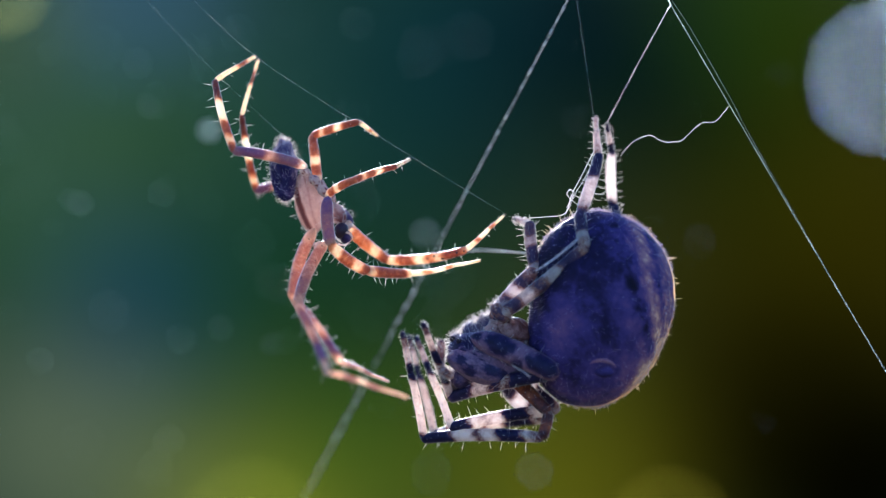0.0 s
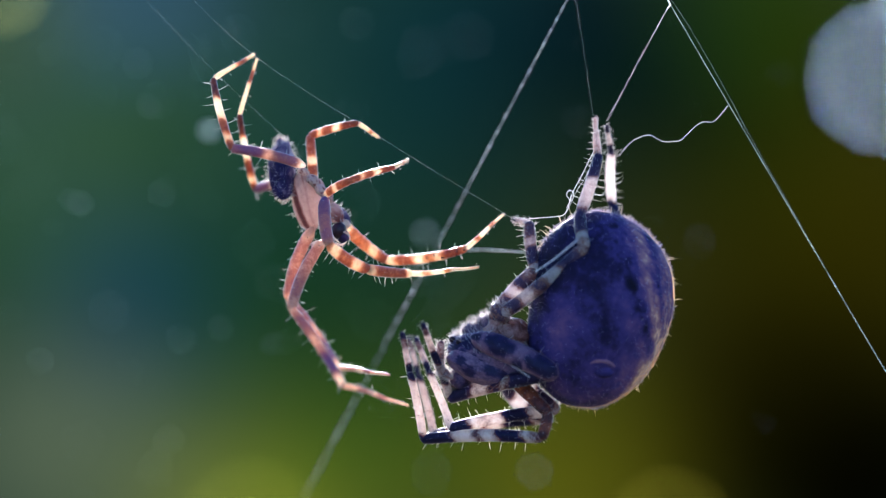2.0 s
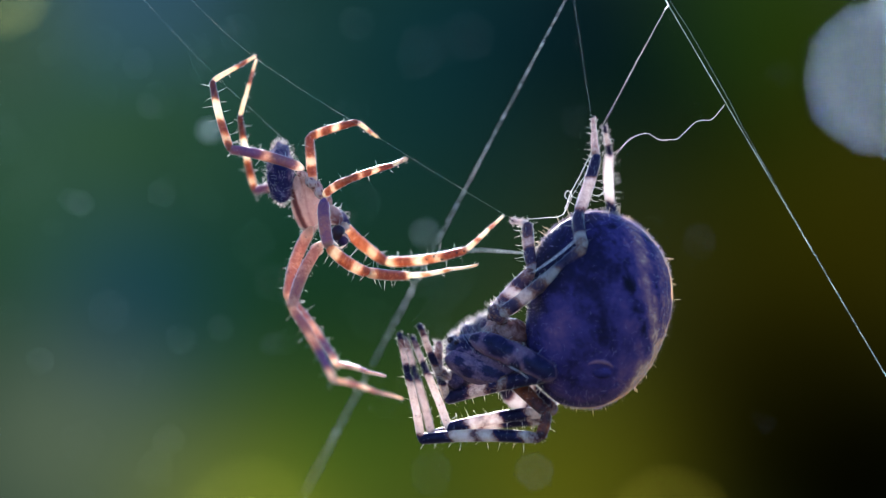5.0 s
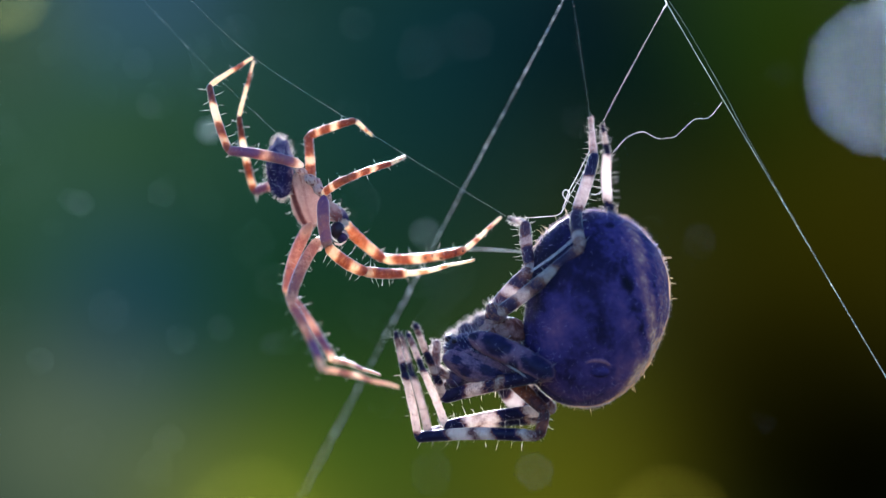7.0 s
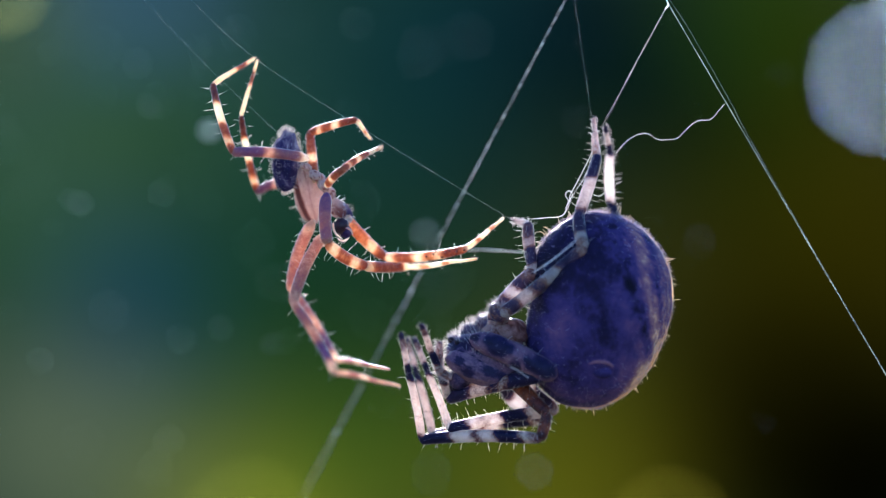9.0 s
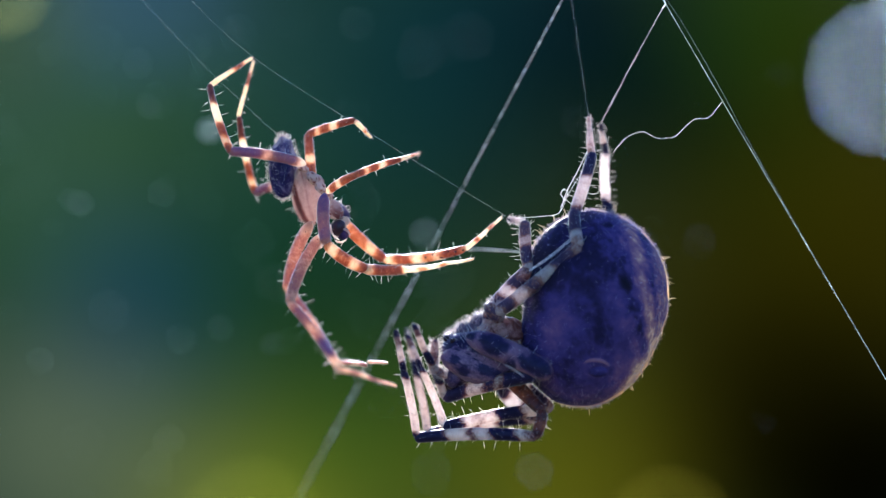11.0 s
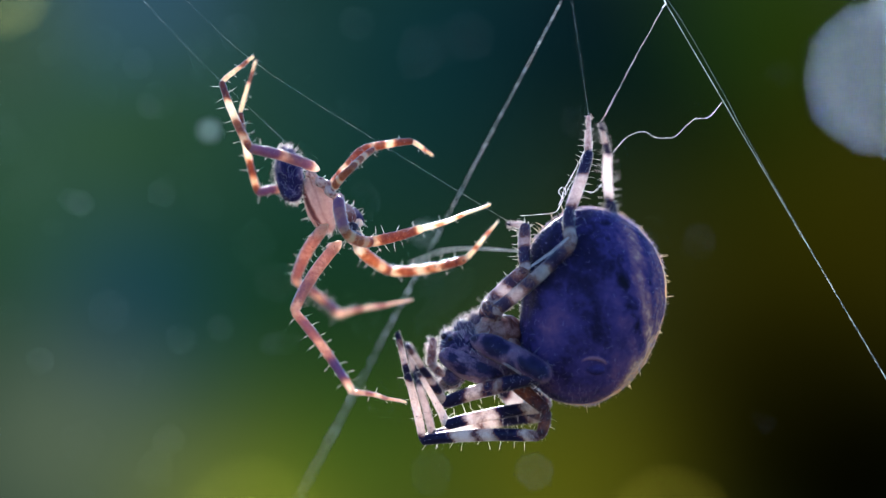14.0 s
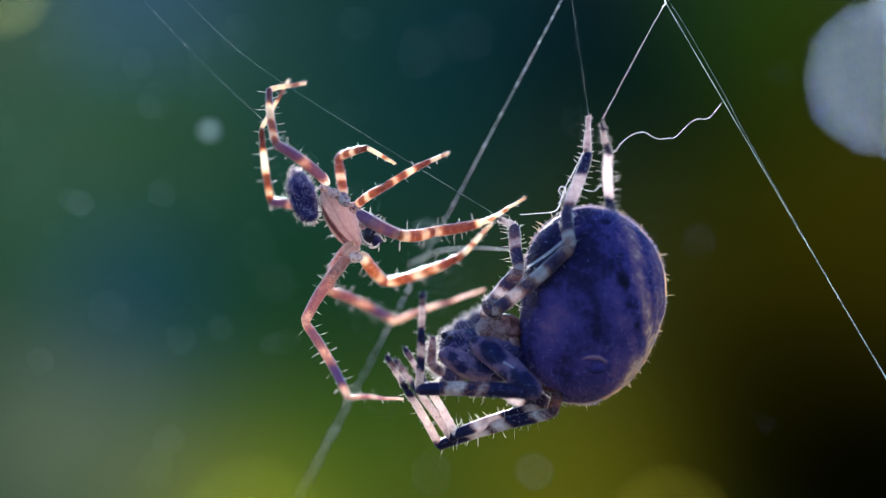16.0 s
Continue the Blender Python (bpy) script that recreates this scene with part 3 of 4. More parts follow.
def walker(name, rows, sway, label, centre):
    root = new(name)
    root.empty_display_size = 0.002
    track = []
    for t, dx, dy in sway:
        track.append((t, Matrix.Translation(at(centre[0] + dx, centre[1] + dy, 0)) @ pose(0, 0, 0, 0, 0, rows.get(t, 0))))
    root.matrix_basis = track[0][1]
    tagged(root, label, "spider")
    return root, track


def root_at(track, t):
    for (a, m), (b, n) in zip(track, track[1:]):
        if a <= t <= b:
            return m.lerp(n, (t - a) / (b - a))
    return track[-1][1]


MOVES = []


def add_leg(root, track, rows, depth, signs, radii, bows, bands, mats, spines, names, dots=0, specks=0, spots=(), reach=0.0, pores=0):
    """A leg of rigid pieces: the thigh is the part, the pieces beyond it hang on it. The last piece is split into metatarsus and tarsus."""
    size, poses = lengths(rows), chain(rows, depth, signs)
    first = None
    for i, (r, bow, stops) in enumerate(zip(radii, bows, bands)):
        last = i == len(radii) - 1
        cut = 0.62 if last else 1.0
        middle = r[0] + (r[1] - r[0]) * cut
        hair = list(spines[i])
        if last:
            hair[0], hair[2] = hair[0] * 6 // 10, hair[2] * 6 // 10
        ob = limb(names[i] if i else "leg", size[i] * cut, r[0], middle, bow * cut * cut, [(u / cut, v) for u, v in stops], mats[i], first or root, *hair, swell=0.02 if last else 0.12, dots=pores if last and pores else dots if i == 1 else (specks if i == 0 else 0), spots=spots if i == 0 else (), span=(0.52, 0.98) if i == 1 and dots else (0.1, 0.95), root=1.0 if i else 1.8, reach=0.0 if i else reach)
        track_rows = []
        for t, p in poses:
            held = p[0] if i else root_at(track, t)
            track_rows.append((t, held.inverted() @ p[i]))
        ob.matrix_basis = track_rows[0][1]
        MOVES.append((ob, track_rows))
        if first is None:
            first = ob
        if last:  # the foot starts where the bow of the metatarsus ends, with a pair of dark claws
            foot = limb("tarsus", size[i] * (1 - cut), middle * 0.92, r[1] * 0.85, bow * 0.1, [((u - cut) / (1 - cut), v) for u, v in stops], mats[i], first, hair[0] // 2 + 1, hair[1] * 0.7, hair[2], hair[3], swell=0.0, claws=True)
            shift = Matrix.Translation((0, 0, size[i] * cut))
            foot.matrix_basis = track_rows[0][1] @ shift
            MOVES.append((foot, [(t, m @ shift) for t, m in track_rows]))


def male_spider():
    root, track = walker("male_garden_spider", {}, SWAY_M, "slender male spider with rust and cream banded legs", (548, 362))
    MOVES.append((root, track))
    # cephalothorax and abdomen, each on its own axis
    axis = table((538, 300, 535, 298, 532, 302, 530, 298, 538, 290, 530, 302, 530, 308, 548, 305, 520, 325, 548, 330, 568, 335, 572, 330),
                 (560, 428, 556, 425, 554, 426, 553, 420, 558, 410, 552, 423, 556, 430, 588, 428, 602, 458, 614, 464, 630, 464, 642, 456))
    poses = chain(axis, 0, "+")
    size = lengths(axis)[0]

    half = size / S / 2
    head = blob("cephalothorax", Matrix(), (27, 24, half), [SHELL_M, HAIR], root,
                shape=lambda n: 1 - 0.28 * max(0.0, n.z) - 0.10 * max(0.0, -n.z - 0.4),
                tone=lambda n: 0.62 + 0.12 * noise.noise(n * 5) - 0.62 * math.exp(-((n.x - 0.56 + 0.42 * n.z) / 0.21) ** 4) * min(1.0, max(0.0, 4 * (0.85 - abs(n.z)))) - 0.14 * math.exp(-((n.x + 0.12 + 0.2 * n.z) / 0.08) ** 2), hairs=50, hair=12, rows=30)
    lift = Matrix.Translation((0, 0, size / 2))
    MOVES.append((head, [(t, root_at(track, t).inverted() @ p[0] @ lift) for t, p in poses]))
    head.matrix_basis = MOVES[-1][1][0][1]
    inv = (poses[0][1][0] @ lift).inverted()
    for name, x, y, d, r, tilt, mat, tone, label in (("palp", 600, 378, -4, (11, 11, 20), -28, SHELL_M, 0.40, "hairy grey-brown palp"), ("palp", 612, 384, 12, (9, 9, 18), -35, BELLY_M, 0.5, "hairy violet palp"),
                                                     ("palp_bulb", 603, 409, -20, (13, 11, 15), 25, DARK, 0.3, "glossy black palp bulb"), ("palp_bulb", 611, 419, -16, (12, 10, 11), 60, BELLY_M, 0.2, "violet palp bulb"),
                                                     ("palp_joint", 616, 398, -2, (8, 8, 8), 0, SHELL_M, 1.0, "bright translucent palp joint")):
        blob(name, inv @ Matrix.Translation(at(x, y, d)) @ pose(0, 0, 0, 0, tilt), r, [mat, HAIR], head, hairs=34 if name == "palp" else 6, hair=10, rows=14, label=label, tone=lambda n: tone + 0.3 * n.z, lump=0.12)
    for x, y, d, r, tilt, tone in ((594, 384, 8, (12, 10, 11), 45, 0.6), (557, 320, -14, (12, 9, 9), 40, 0.75), (572, 338, -16, (12, 9, 9), 50, 0.7), (566, 328, 12, (13, 12, 10), 45, 0.5), (584, 352, 4, (12, 12, 10), 50, 0.6), (566, 438, -4, (12, 9, 10), 20, 1.1), (541, 305, -8, (11, 8, 7), 20, 0.75), (533, 318, 18, (9, 9, 8), 0, 0.5)):
        blob("coxa", inv @ Matrix.Translation(at(x, y, d)) @ pose(0, 0, 0, 0, tilt), r, [SHELL_M, HAIR], head, hairs=0, rows=14, tone=lambda n: 0.35 + 0.5 * tone - 0.9 * max(0.0, noise.noise(n * 2.1 + Vector((x, y, 0)) * 0.37)), lump=0.2)
    for x0, y0, x1, y1, d, bow in ((590, 402, 606, 430, -34, 6), (598, 430, 618, 428, -30, 5), (608, 412, 624, 424, -26, -5)):
        a, b = at(x0, y0, d), at(x1, y1, d + 4)
        hook = limb("palp_hook", (b - a).length, 2.6, 1.6, bow, [(0, 0.75), (0.5, 0.95)], [SHELL_M, HAIR], head, 0, 5, 6, 4)
        hook.matrix_basis = inv @ bone(a, b)
    axis = table((506, 355, 503, 352, 500, 357, 499, 350, 506, 338, 498, 360, 502, 358, 521, 357, 515, 392, 538, 390, 547, 392, 552, 392),
                 (500, 242, 498, 241, 496, 246, 494, 239, 508, 226, 494, 249, 492, 254, 504, 256, 486, 286, 508, 294, 519, 290, 520, 298))
    poses2 = chain(axis, 10, "+")
    size = lengths(axis)[0]
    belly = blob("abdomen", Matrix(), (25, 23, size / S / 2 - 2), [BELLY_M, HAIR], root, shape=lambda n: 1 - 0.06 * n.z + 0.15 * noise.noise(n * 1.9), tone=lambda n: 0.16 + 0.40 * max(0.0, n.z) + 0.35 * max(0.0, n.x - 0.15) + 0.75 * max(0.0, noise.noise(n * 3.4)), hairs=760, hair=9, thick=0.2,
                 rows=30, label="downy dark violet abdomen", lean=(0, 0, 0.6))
    lift = Matrix.Translation((0, 0, size / 2))
    MOVES.append((belly, [(t, root_at(track, t).inverted() @ p[0] @ lift) for t, p in poses2]))
    belly.matrix_basis = MOVES[-1][1][0][1]
    for rows, depth, signs, radii, bows, kind in MALE_LEGS:
        n = len(radii)
        names = ("leg", "tibia", "metatarsus") if n == 3 else ("leg", "patella", "tibia", "metatarsus")
        mats = [[FEMUR_M if kind in "abe" else LEG_M, HAIR]] + [[FEMUR_M if kind == "a" else LEG_M, HAIR]] * (n - 1)
        many = {"a": 1.1, "b": 0.7, "c": 0.7, "d": 0.35, "e": 0.8}[kind]
        spines = [(int(13 * many), 14 if kind != "d" else 10, 70, 4)] + [(int(16 * many), 17 if kind != "d" else 10, 70, 4)] * (n - 2) + [(int(9 * many), 10, 90, 3.6)]
        add_leg(root, track, rows, depth, signs, radii, bows, BANDS_M[kind], mats, spines, names, 22 if kind == "c" else 0, 15 if kind == "a" else 0, reach=13.0 if kind == "a" else 0.0)


def moved(rows):
    """Fill early rows of a leg of the female, which then only sways with her body."""
    out = []
    for t in T:
        known = [r for r in rows if r[0] == t]
        if known:
            out.append(known[0])
            continue
        dx, dy = key(SWAY_F, t)
        out.append((t, [(x + dx, y + dy) for x, y in rows[0][1]]))
    return out


def tail(joints, *late):
    """First row, then the rows from 7 s on, joint lists as flat numbers."""
    rows = [(0, joints)]
    for t, *v in late:
        rows.append((t, [(v[i], v[i + 1]) for i in range(0, len(v), 2)]))
    return moved(rows)


FEMALE_LEGS = [
    # upper leg whose claw holds the thread to the male
    (tail([(878, 562), (948, 478), (938, 396), (911, 388)], (12.5, 868, 562, 938, 480, 934, 396, 905, 392), (13.5, 864, 560, 937, 480, 935, 396, 904, 394), (14, 860, 555, 930, 478, 930, 400, 900, 397), (14.5, 855, 548, 915, 480, 915, 400, 892, 399),
          (15, 862, 560, 920, 485, 905, 397, 881, 392), (15.5, 855, 560, 905, 480, 897, 398, 876, 385), (16, 862, 560, 920, 480, 911, 402, 884, 388)),
     -10, "-++", ((19, 14), (12, 12), (9, 5)), (-4, -3, 0), 0),
    # upper leg across the abdomen
    (tail([(893, 552), (1034, 438), (1028, 378), (1060, 275), (1054, 208)], (12.5, 883, 552, 1024, 436, 1020, 376, 1050, 272, 1044, 207), (13.5, 881, 552, 1022, 435, 1018, 375, 1049, 271, 1043, 206), (14, 876, 550, 1010, 433, 1008, 374, 1042, 271, 1042, 206),
          (14.5, 870, 545, 985, 432, 982, 372, 1030, 268, 1040, 206), (15, 872, 552, 1002, 440, 1000, 372, 1040, 273, 1042, 209), (15.5, 870, 550, 1003, 440, 1000, 376, 1040, 278, 1037, 211), (16, 875, 550, 1008, 438, 1004, 372, 1040, 274, 1042, 207)),
     -55, "-+++", ((14, 13), (13, 12), (12.5, 11), (9, 5)), (4, -3, 2, -4), 1),
    # upper leg behind the abdomen
    (tail([(1100, 430), (1085, 362), (1083, 268), (1074, 221)], (12.5, 1091, 430, 1077, 360, 1074, 268, 1065, 220), (13.5, 1088, 430, 1077, 360, 1073, 269, 1064, 219), (14, 1090, 430, 1080, 358, 1076, 268, 1063, 218), (14.5, 1105, 430, 1093, 358, 1081, 269, 1062, 215),
          (15, 1085, 430, 1078, 360, 1077, 273, 1066, 219), (15.5, 1080, 430, 1074, 362, 1072, 276, 1060, 219), (16, 1085, 430, 1080, 358, 1077, 269, 1065, 219)),
     75, "-+-", ((13, 11), (10, 9), (7, 5)), (0, -3, 0), 2),
    # folded lower legs
    (tail([(850, 602), (978, 660), (797, 704), (748, 571)], (7, 845, 602, 970, 662, 785, 705, 734, 573), (12.5, 846, 604, 970, 662, 787, 707, 727, 577), (13.5, 848, 606, 970, 664, 782, 711, 722, 590), (14, 848, 606, 964, 664, 787, 714, 720, 610),
          (14.5, 826, 612, 942, 690, 738, 703, 715, 600), (15, 850, 640, 925, 712, 728, 680, 741, 545), (15.5, 838, 618, 955, 660, 762, 705, 714, 560), (16, 845, 610, 945, 695, 742, 690, 748, 520)),
     -60, "-+-", ((25, 23), (16, 14), (9.5, 7.2)), (-4, 5, 4), 3),
    (tail([(880, 645), (985, 727), (800, 757), (737, 600)], (7, 873, 645, 978, 727, 790, 755, 722, 592), (12.5, 872, 645, 975, 723, 790, 754, 718, 590), (13.5, 870, 645, 972, 721, 787, 752, 720, 592), (14, 870, 645, 970, 721, 792, 752, 718, 612),
          (14.5, 868, 645, 965, 717, 808, 762, 722, 630), (15, 870, 650, 985, 727, 815, 772, 706, 625), (15.5, 868, 645, 962, 723, 782, 729, 688, 605), (16, 868, 645, 972, 721, 808, 769, 718, 620)),
     -20, "+-+", ((20, 17), (13, 12), (9, 7)), (0, 4, 4), 4),
    (tail([(900, 660), (968, 727), (958, 773), (752, 777), (712, 588)], (7, 893, 660, 962, 725, 952, 771, 742, 775, 700, 588), (12.5, 893, 660, 960, 725, 950, 771, 742, 775, 702, 585), (13.5, 890, 660, 960, 725, 950, 771, 742, 775, 700, 580), (14, 890, 660, 965, 725, 955, 771, 750, 780, 703, 590),
          (14.5, 890, 660, 980, 701, 970, 747, 780, 790, 700, 640), (15, 890, 660, 995, 694, 985, 740, 790, 802, 708, 625), (15.5, 890, 660, 975, 687, 965, 733, 775, 789, 675, 630), (16, 890, 660, 985, 687, 975, 733, 778, 789, 684, 630)),
     5, "--+-", ((16, 13), (11, 12), (13, 12), (9.5, 7.2)), (0, -3, 6, 6), 5),
    (tail([(895, 650), (976, 743), (768, 771), (723, 598)], (7, 888, 650, 967, 743, 758, 769, 708, 592), (12.5, 888, 650, 967, 743, 758, 769, 725, 580), (13.5, 885, 650, 965, 741, 757, 769, 720, 588), (14, 885, 650, 968, 740, 765, 773, 720, 612),
          (14.5, 885, 650, 968, 730, 798, 780, 712, 602), (15, 885, 650, 985, 733, 812, 785, 716, 640), (15.5, 885, 650, 965, 725, 798, 775, 690, 640), (16, 885, 650, 970, 725, 798, 775, 700, 640)),
     35, "+-+", ((19, 15), (13, 12), (9, 7)), (22, 6, 6), 6),
]

BANDS_F = [
    ([(0, 0.3), (0.15, 0.75), (0.3, 0.3), (0.5, 0.85), (0.64, 0.2), (0.80, 0.46)], [(0, 0.75), (0.15, 0.25), (0.5, 0.65), (0.65, 0.3)], [(0, 0.75), (0.6, 0.6), (0.85, 0.0)]),
    ([(0, 0.6), (0.12, 0.2), (0.24, 0.7), (0.38, 0.28), (0.53, 0.75), (0.70, 0.05), (0.86, 0.46)], [(0, 0.5), (0.25, 0.8), (0.4, 0.15)], [(0, 0.2), (0.1, 0.70), (0.55, 0.72), (0.6, 0.08)], [(0, 0.45), (0.12, 0.64), (0.9, 0.60)]),
    ([(0, 0.1), (0.6, 0.05)], [(0, 0.05), (0.1, 0.95), (0.9, 0.9), (0.93, 0.1)], [(0, 0.05), (0.35, 0.8), (0.8, 0.0)]),
    ([(0, 0.44), (0.60, 0.50), (0.93, 0.36)], [(0, 0.1), (0.41, 0.6), (0.5, 0.2), (0.58, 0.72), (0.77, 0.05), (0.97, 0.5)], [(0, 0.74), (0.22, 0.04), (0.34, 0.66), (0.48, 0.02), (0.66, 0.72), (0.86, 0.38), (0.95, -0.1)]),
    ([(0, 0.1), (0.30, 0.95), (0.60, 0.05), (0.85, 0.5)], [(0, 0.4), (0.13, 0.78), (0.29, -0.02), (0.50, 0.90), (0.66, 0.35), (0.70, 0.98), (0.82, 0.0)], [(0, 0.85), (0.5, 0.78), (0.57, 0.0), (0.72, 0.72), (0.86, 0.40), (0.95, -0.1)]),
    ([(0, 0.15), (0.35, 0.35), (0.72, 0.12)], [(0, 0.12), (0.4, 0.35), (0.75, 0.05)], [(0, 0.35), (0.07, 0.78), (0.17, -0.02), (0.37, 0.95), (0.50, 0.1), (0.55, 1.0), (0.73, -0.02)], [(0, 0.1), (0.06, 0.8), (0.5, 0.78), (0.56, 0.0), (0.72, 0.74), (0.86, 0.42), (0.95, -0.1)]),
    ([(0, 0.1), (0.40, 0.85), (0.62, 0.1), (0.8, 0.4)], [(0, 0.7), (0.2, 0.02), (0.42, 0.95), (0.56, 0.3), (0.62, 0.98), (0.85, 0.0)], [(0, 0.75), (0.45, 0.78), (0.54, 0.02), (0.70, 0.72), (0.85, 0.42), (0.95, -0.1)]),
]


RADIUS = 149.5
ABDOMEN = [(1, -0.030, 0.0136), (2, -0.148, 0.0544), (3, 0.0394, 0.0055)]


def female_spider():
    root, track = walker("female_garden_spider", TURN_F, SWAY_F, "plump violet-grey female spider with black and cream banded legs", (1062, 547))
    MOVES.append((root, track))
    base = track[0][1].inverted()

    def outline(n):
        a = math.atan2(n.z, n.x)
        return 1 + sum(c * math.cos(k * a) + s * math.sin(k * a) for k, c, s in ABDOMEN)  # a lopsided egg

    def flat(n):
        k = math.hypot(n.x, n.z)
        return 1 + (outline(n) - 1) * min(1.0, k * k * 1.2)

    def pattern_and_light(n):
        edge = n.x + 0.33 * n.z   # slants with the curve of the back
        # painted with the markings: shade under the upper legs, a gleam at left
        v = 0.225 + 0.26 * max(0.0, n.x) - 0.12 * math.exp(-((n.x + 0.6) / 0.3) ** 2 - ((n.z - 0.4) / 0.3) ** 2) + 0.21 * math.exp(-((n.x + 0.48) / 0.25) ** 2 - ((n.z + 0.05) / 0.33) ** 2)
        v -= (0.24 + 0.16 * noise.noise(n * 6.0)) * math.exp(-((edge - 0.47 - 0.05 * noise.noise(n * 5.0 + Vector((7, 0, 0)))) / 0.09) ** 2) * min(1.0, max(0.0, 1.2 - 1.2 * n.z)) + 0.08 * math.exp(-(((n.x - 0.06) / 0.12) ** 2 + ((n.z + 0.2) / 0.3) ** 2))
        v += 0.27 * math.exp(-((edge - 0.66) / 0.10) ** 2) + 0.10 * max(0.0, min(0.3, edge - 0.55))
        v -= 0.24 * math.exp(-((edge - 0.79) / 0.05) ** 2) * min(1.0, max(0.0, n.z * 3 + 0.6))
        # the top is painted paler for skylight
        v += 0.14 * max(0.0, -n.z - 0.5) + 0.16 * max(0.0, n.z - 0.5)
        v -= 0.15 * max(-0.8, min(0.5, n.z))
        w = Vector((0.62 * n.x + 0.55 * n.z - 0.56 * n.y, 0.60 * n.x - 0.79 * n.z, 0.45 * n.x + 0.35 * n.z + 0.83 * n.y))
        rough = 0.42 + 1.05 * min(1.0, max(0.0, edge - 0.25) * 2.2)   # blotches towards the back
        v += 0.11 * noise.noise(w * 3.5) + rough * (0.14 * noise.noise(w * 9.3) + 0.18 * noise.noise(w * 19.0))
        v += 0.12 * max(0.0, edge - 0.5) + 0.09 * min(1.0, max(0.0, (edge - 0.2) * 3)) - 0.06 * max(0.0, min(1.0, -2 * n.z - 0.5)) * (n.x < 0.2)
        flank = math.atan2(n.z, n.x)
        if -2.0 < flank < 0.9:  # pale band along the flank, painted in for its lit rim
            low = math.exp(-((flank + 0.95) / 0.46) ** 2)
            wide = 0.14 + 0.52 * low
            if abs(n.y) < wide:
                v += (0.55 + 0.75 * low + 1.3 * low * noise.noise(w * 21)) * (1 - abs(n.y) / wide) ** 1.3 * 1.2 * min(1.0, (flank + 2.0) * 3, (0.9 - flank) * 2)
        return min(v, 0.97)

    belly = blob("abdomen", Matrix(), (RADIUS, 128, RADIUS), [BELLY_F, FUZZ], root, shape=flat, tone=pattern_and_light, hairs=3200, hair=6, thick=0.13, rows=110, label="swollen downy violet-grey abdomen with a dark band", lump=0.02, lean=(0, 0, -0.5))
    rim = bmesh.new()
    for i in range(280):
        a = random.uniform(-2.1, 2.5)
        n = Vector((math.cos(a), random.uniform(-0.12, 0.42), math.sin(a))).normalized()
        long = i % 5 == 0
        p = Vector((n.x * RADIUS, n.y * 128, n.z * RADIUS)) * flat(n) * S
        bristle(rim, p, (n * random.uniform(0.5, 1.2) + Vector((random.uniform(-0.3, 0.4), 0, random.uniform(-0.9, 0.1)))).normalized(), S * (random.uniform(9, 22) if long else random.uniform(3, 11)), (0.5 if long else 0.28) * S, 0, bend=0.2)
    for i in range(900):  # short dense fringe under the flank, added to catch the rim light
        a = random.gauss(-0.9, 0.45)
        n = Vector((math.cos(a), random.uniform(-0.1, 0.5), math.sin(a))).normalized()
        p = Vector((n.x * RADIUS, n.y * 128, n.z * RADIUS)) * flat(n) * S
        way = Vector((n.x, n.y * 0.2 - 0.25, n.z)) + Vector((random.uniform(-0.4, 0.4), 0, random.uniform(-0.4, 0.4)))
        bristle(rim, p, way.normalized(), S * random.uniform(3, 7), 0.25 * S, 0)
    finish("bristles", rim, [WARM], belly, "pale curved bristles")
    down = bmesh.new()  # bright down on the upper edge
    for i in range(900):
        a = random.uniform(0.5, 2.9)
        n = Vector((math.cos(a), random.uniform(-0.25, 0.5), math.sin(a))).normalized()
        p = Vector((n.x * RADIUS, n.y * 128, n.z * RADIUS)) * flat(n) * S
        bristle(down, p, (n + Vector((random.gauss(0.2, 0.5), random.gauss(-0.1, 0.3), random.gauss(0, 0.4)))).normalized(), S * random.uniform(4, 10), 0.17 * S, 0, bend=0.3)
    finish("down", down, [FUZZ], belly, "fine pale down on the upper edge")
    ridge = bmesh.new()  # thin tan tube along the flank, added to carry its lit rim
    tone = ridge.verts.layers.float.new("band")
    rings = []
    for i in range(91):
        a = -1.85 + 2.85 * i / 90
        n = Vector((math.cos(a), 0.02, math.sin(a))).normalized()
        c = Vector((n.x * RADIUS, n.y * 128, n.z * RADIUS)) * flat(n) * 1.004 * S
        r = (1.5 + 3.0 * math.exp(-((a + 0.95) / 0.55) ** 2)) * (1 + 0.55 * noise.noise(n * 26)) * math.sin(math.pi * (i + 0.5) / 91) ** 0.4
        ring = []
        for k in range(8):
            b = 2 * math.pi * k / 8
            v = ridge.verts.new(c + Vector((n.x * math.cos(b), 1.4 * math.sin(b), n.z * math.cos(b))) * r * S)
            v[tone] = 1.15 + 0.6 * noise.noise(n * 17)
            ring.append(v)
        rings.append(ring)
    for p, q in zip(rings, rings[1:]):
        for k in range(8):
            ridge.faces.new((p[k], p[(k + 1) % 8], q[(k + 1) % 8], q[k]))
    finish("rim_light_tube", ridge, [SKIN_F], belly, "thin tan tube added for the lit rim of the flank")
    # spinneret: a dark mound below a low curved rim
    blob("spinneret", base @ Matrix.Translation(at(1069, 658, -102)) @ pose(0, 0, 0, 0, 6), (17, 4, 10), [BELLY_F, FUZZ], belly, tone=lambda n: 0.27 + 0.12 * n.z, hairs=0, hair=5, rows=18, label="dark violet spinneret mound")
    arc = bmesh.new()
    tone = arc.verts.layers.float.new("band")
    rings = []
    for i in range(19):
        a = radians(20 + 140 * i / 18)
        c = Vector((24 * math.cos(a), 0, 14 * math.sin(a)))
        r = 3.2 * math.sin(math.pi * (i + 0.5) / 19) + 0.3
        ring = []
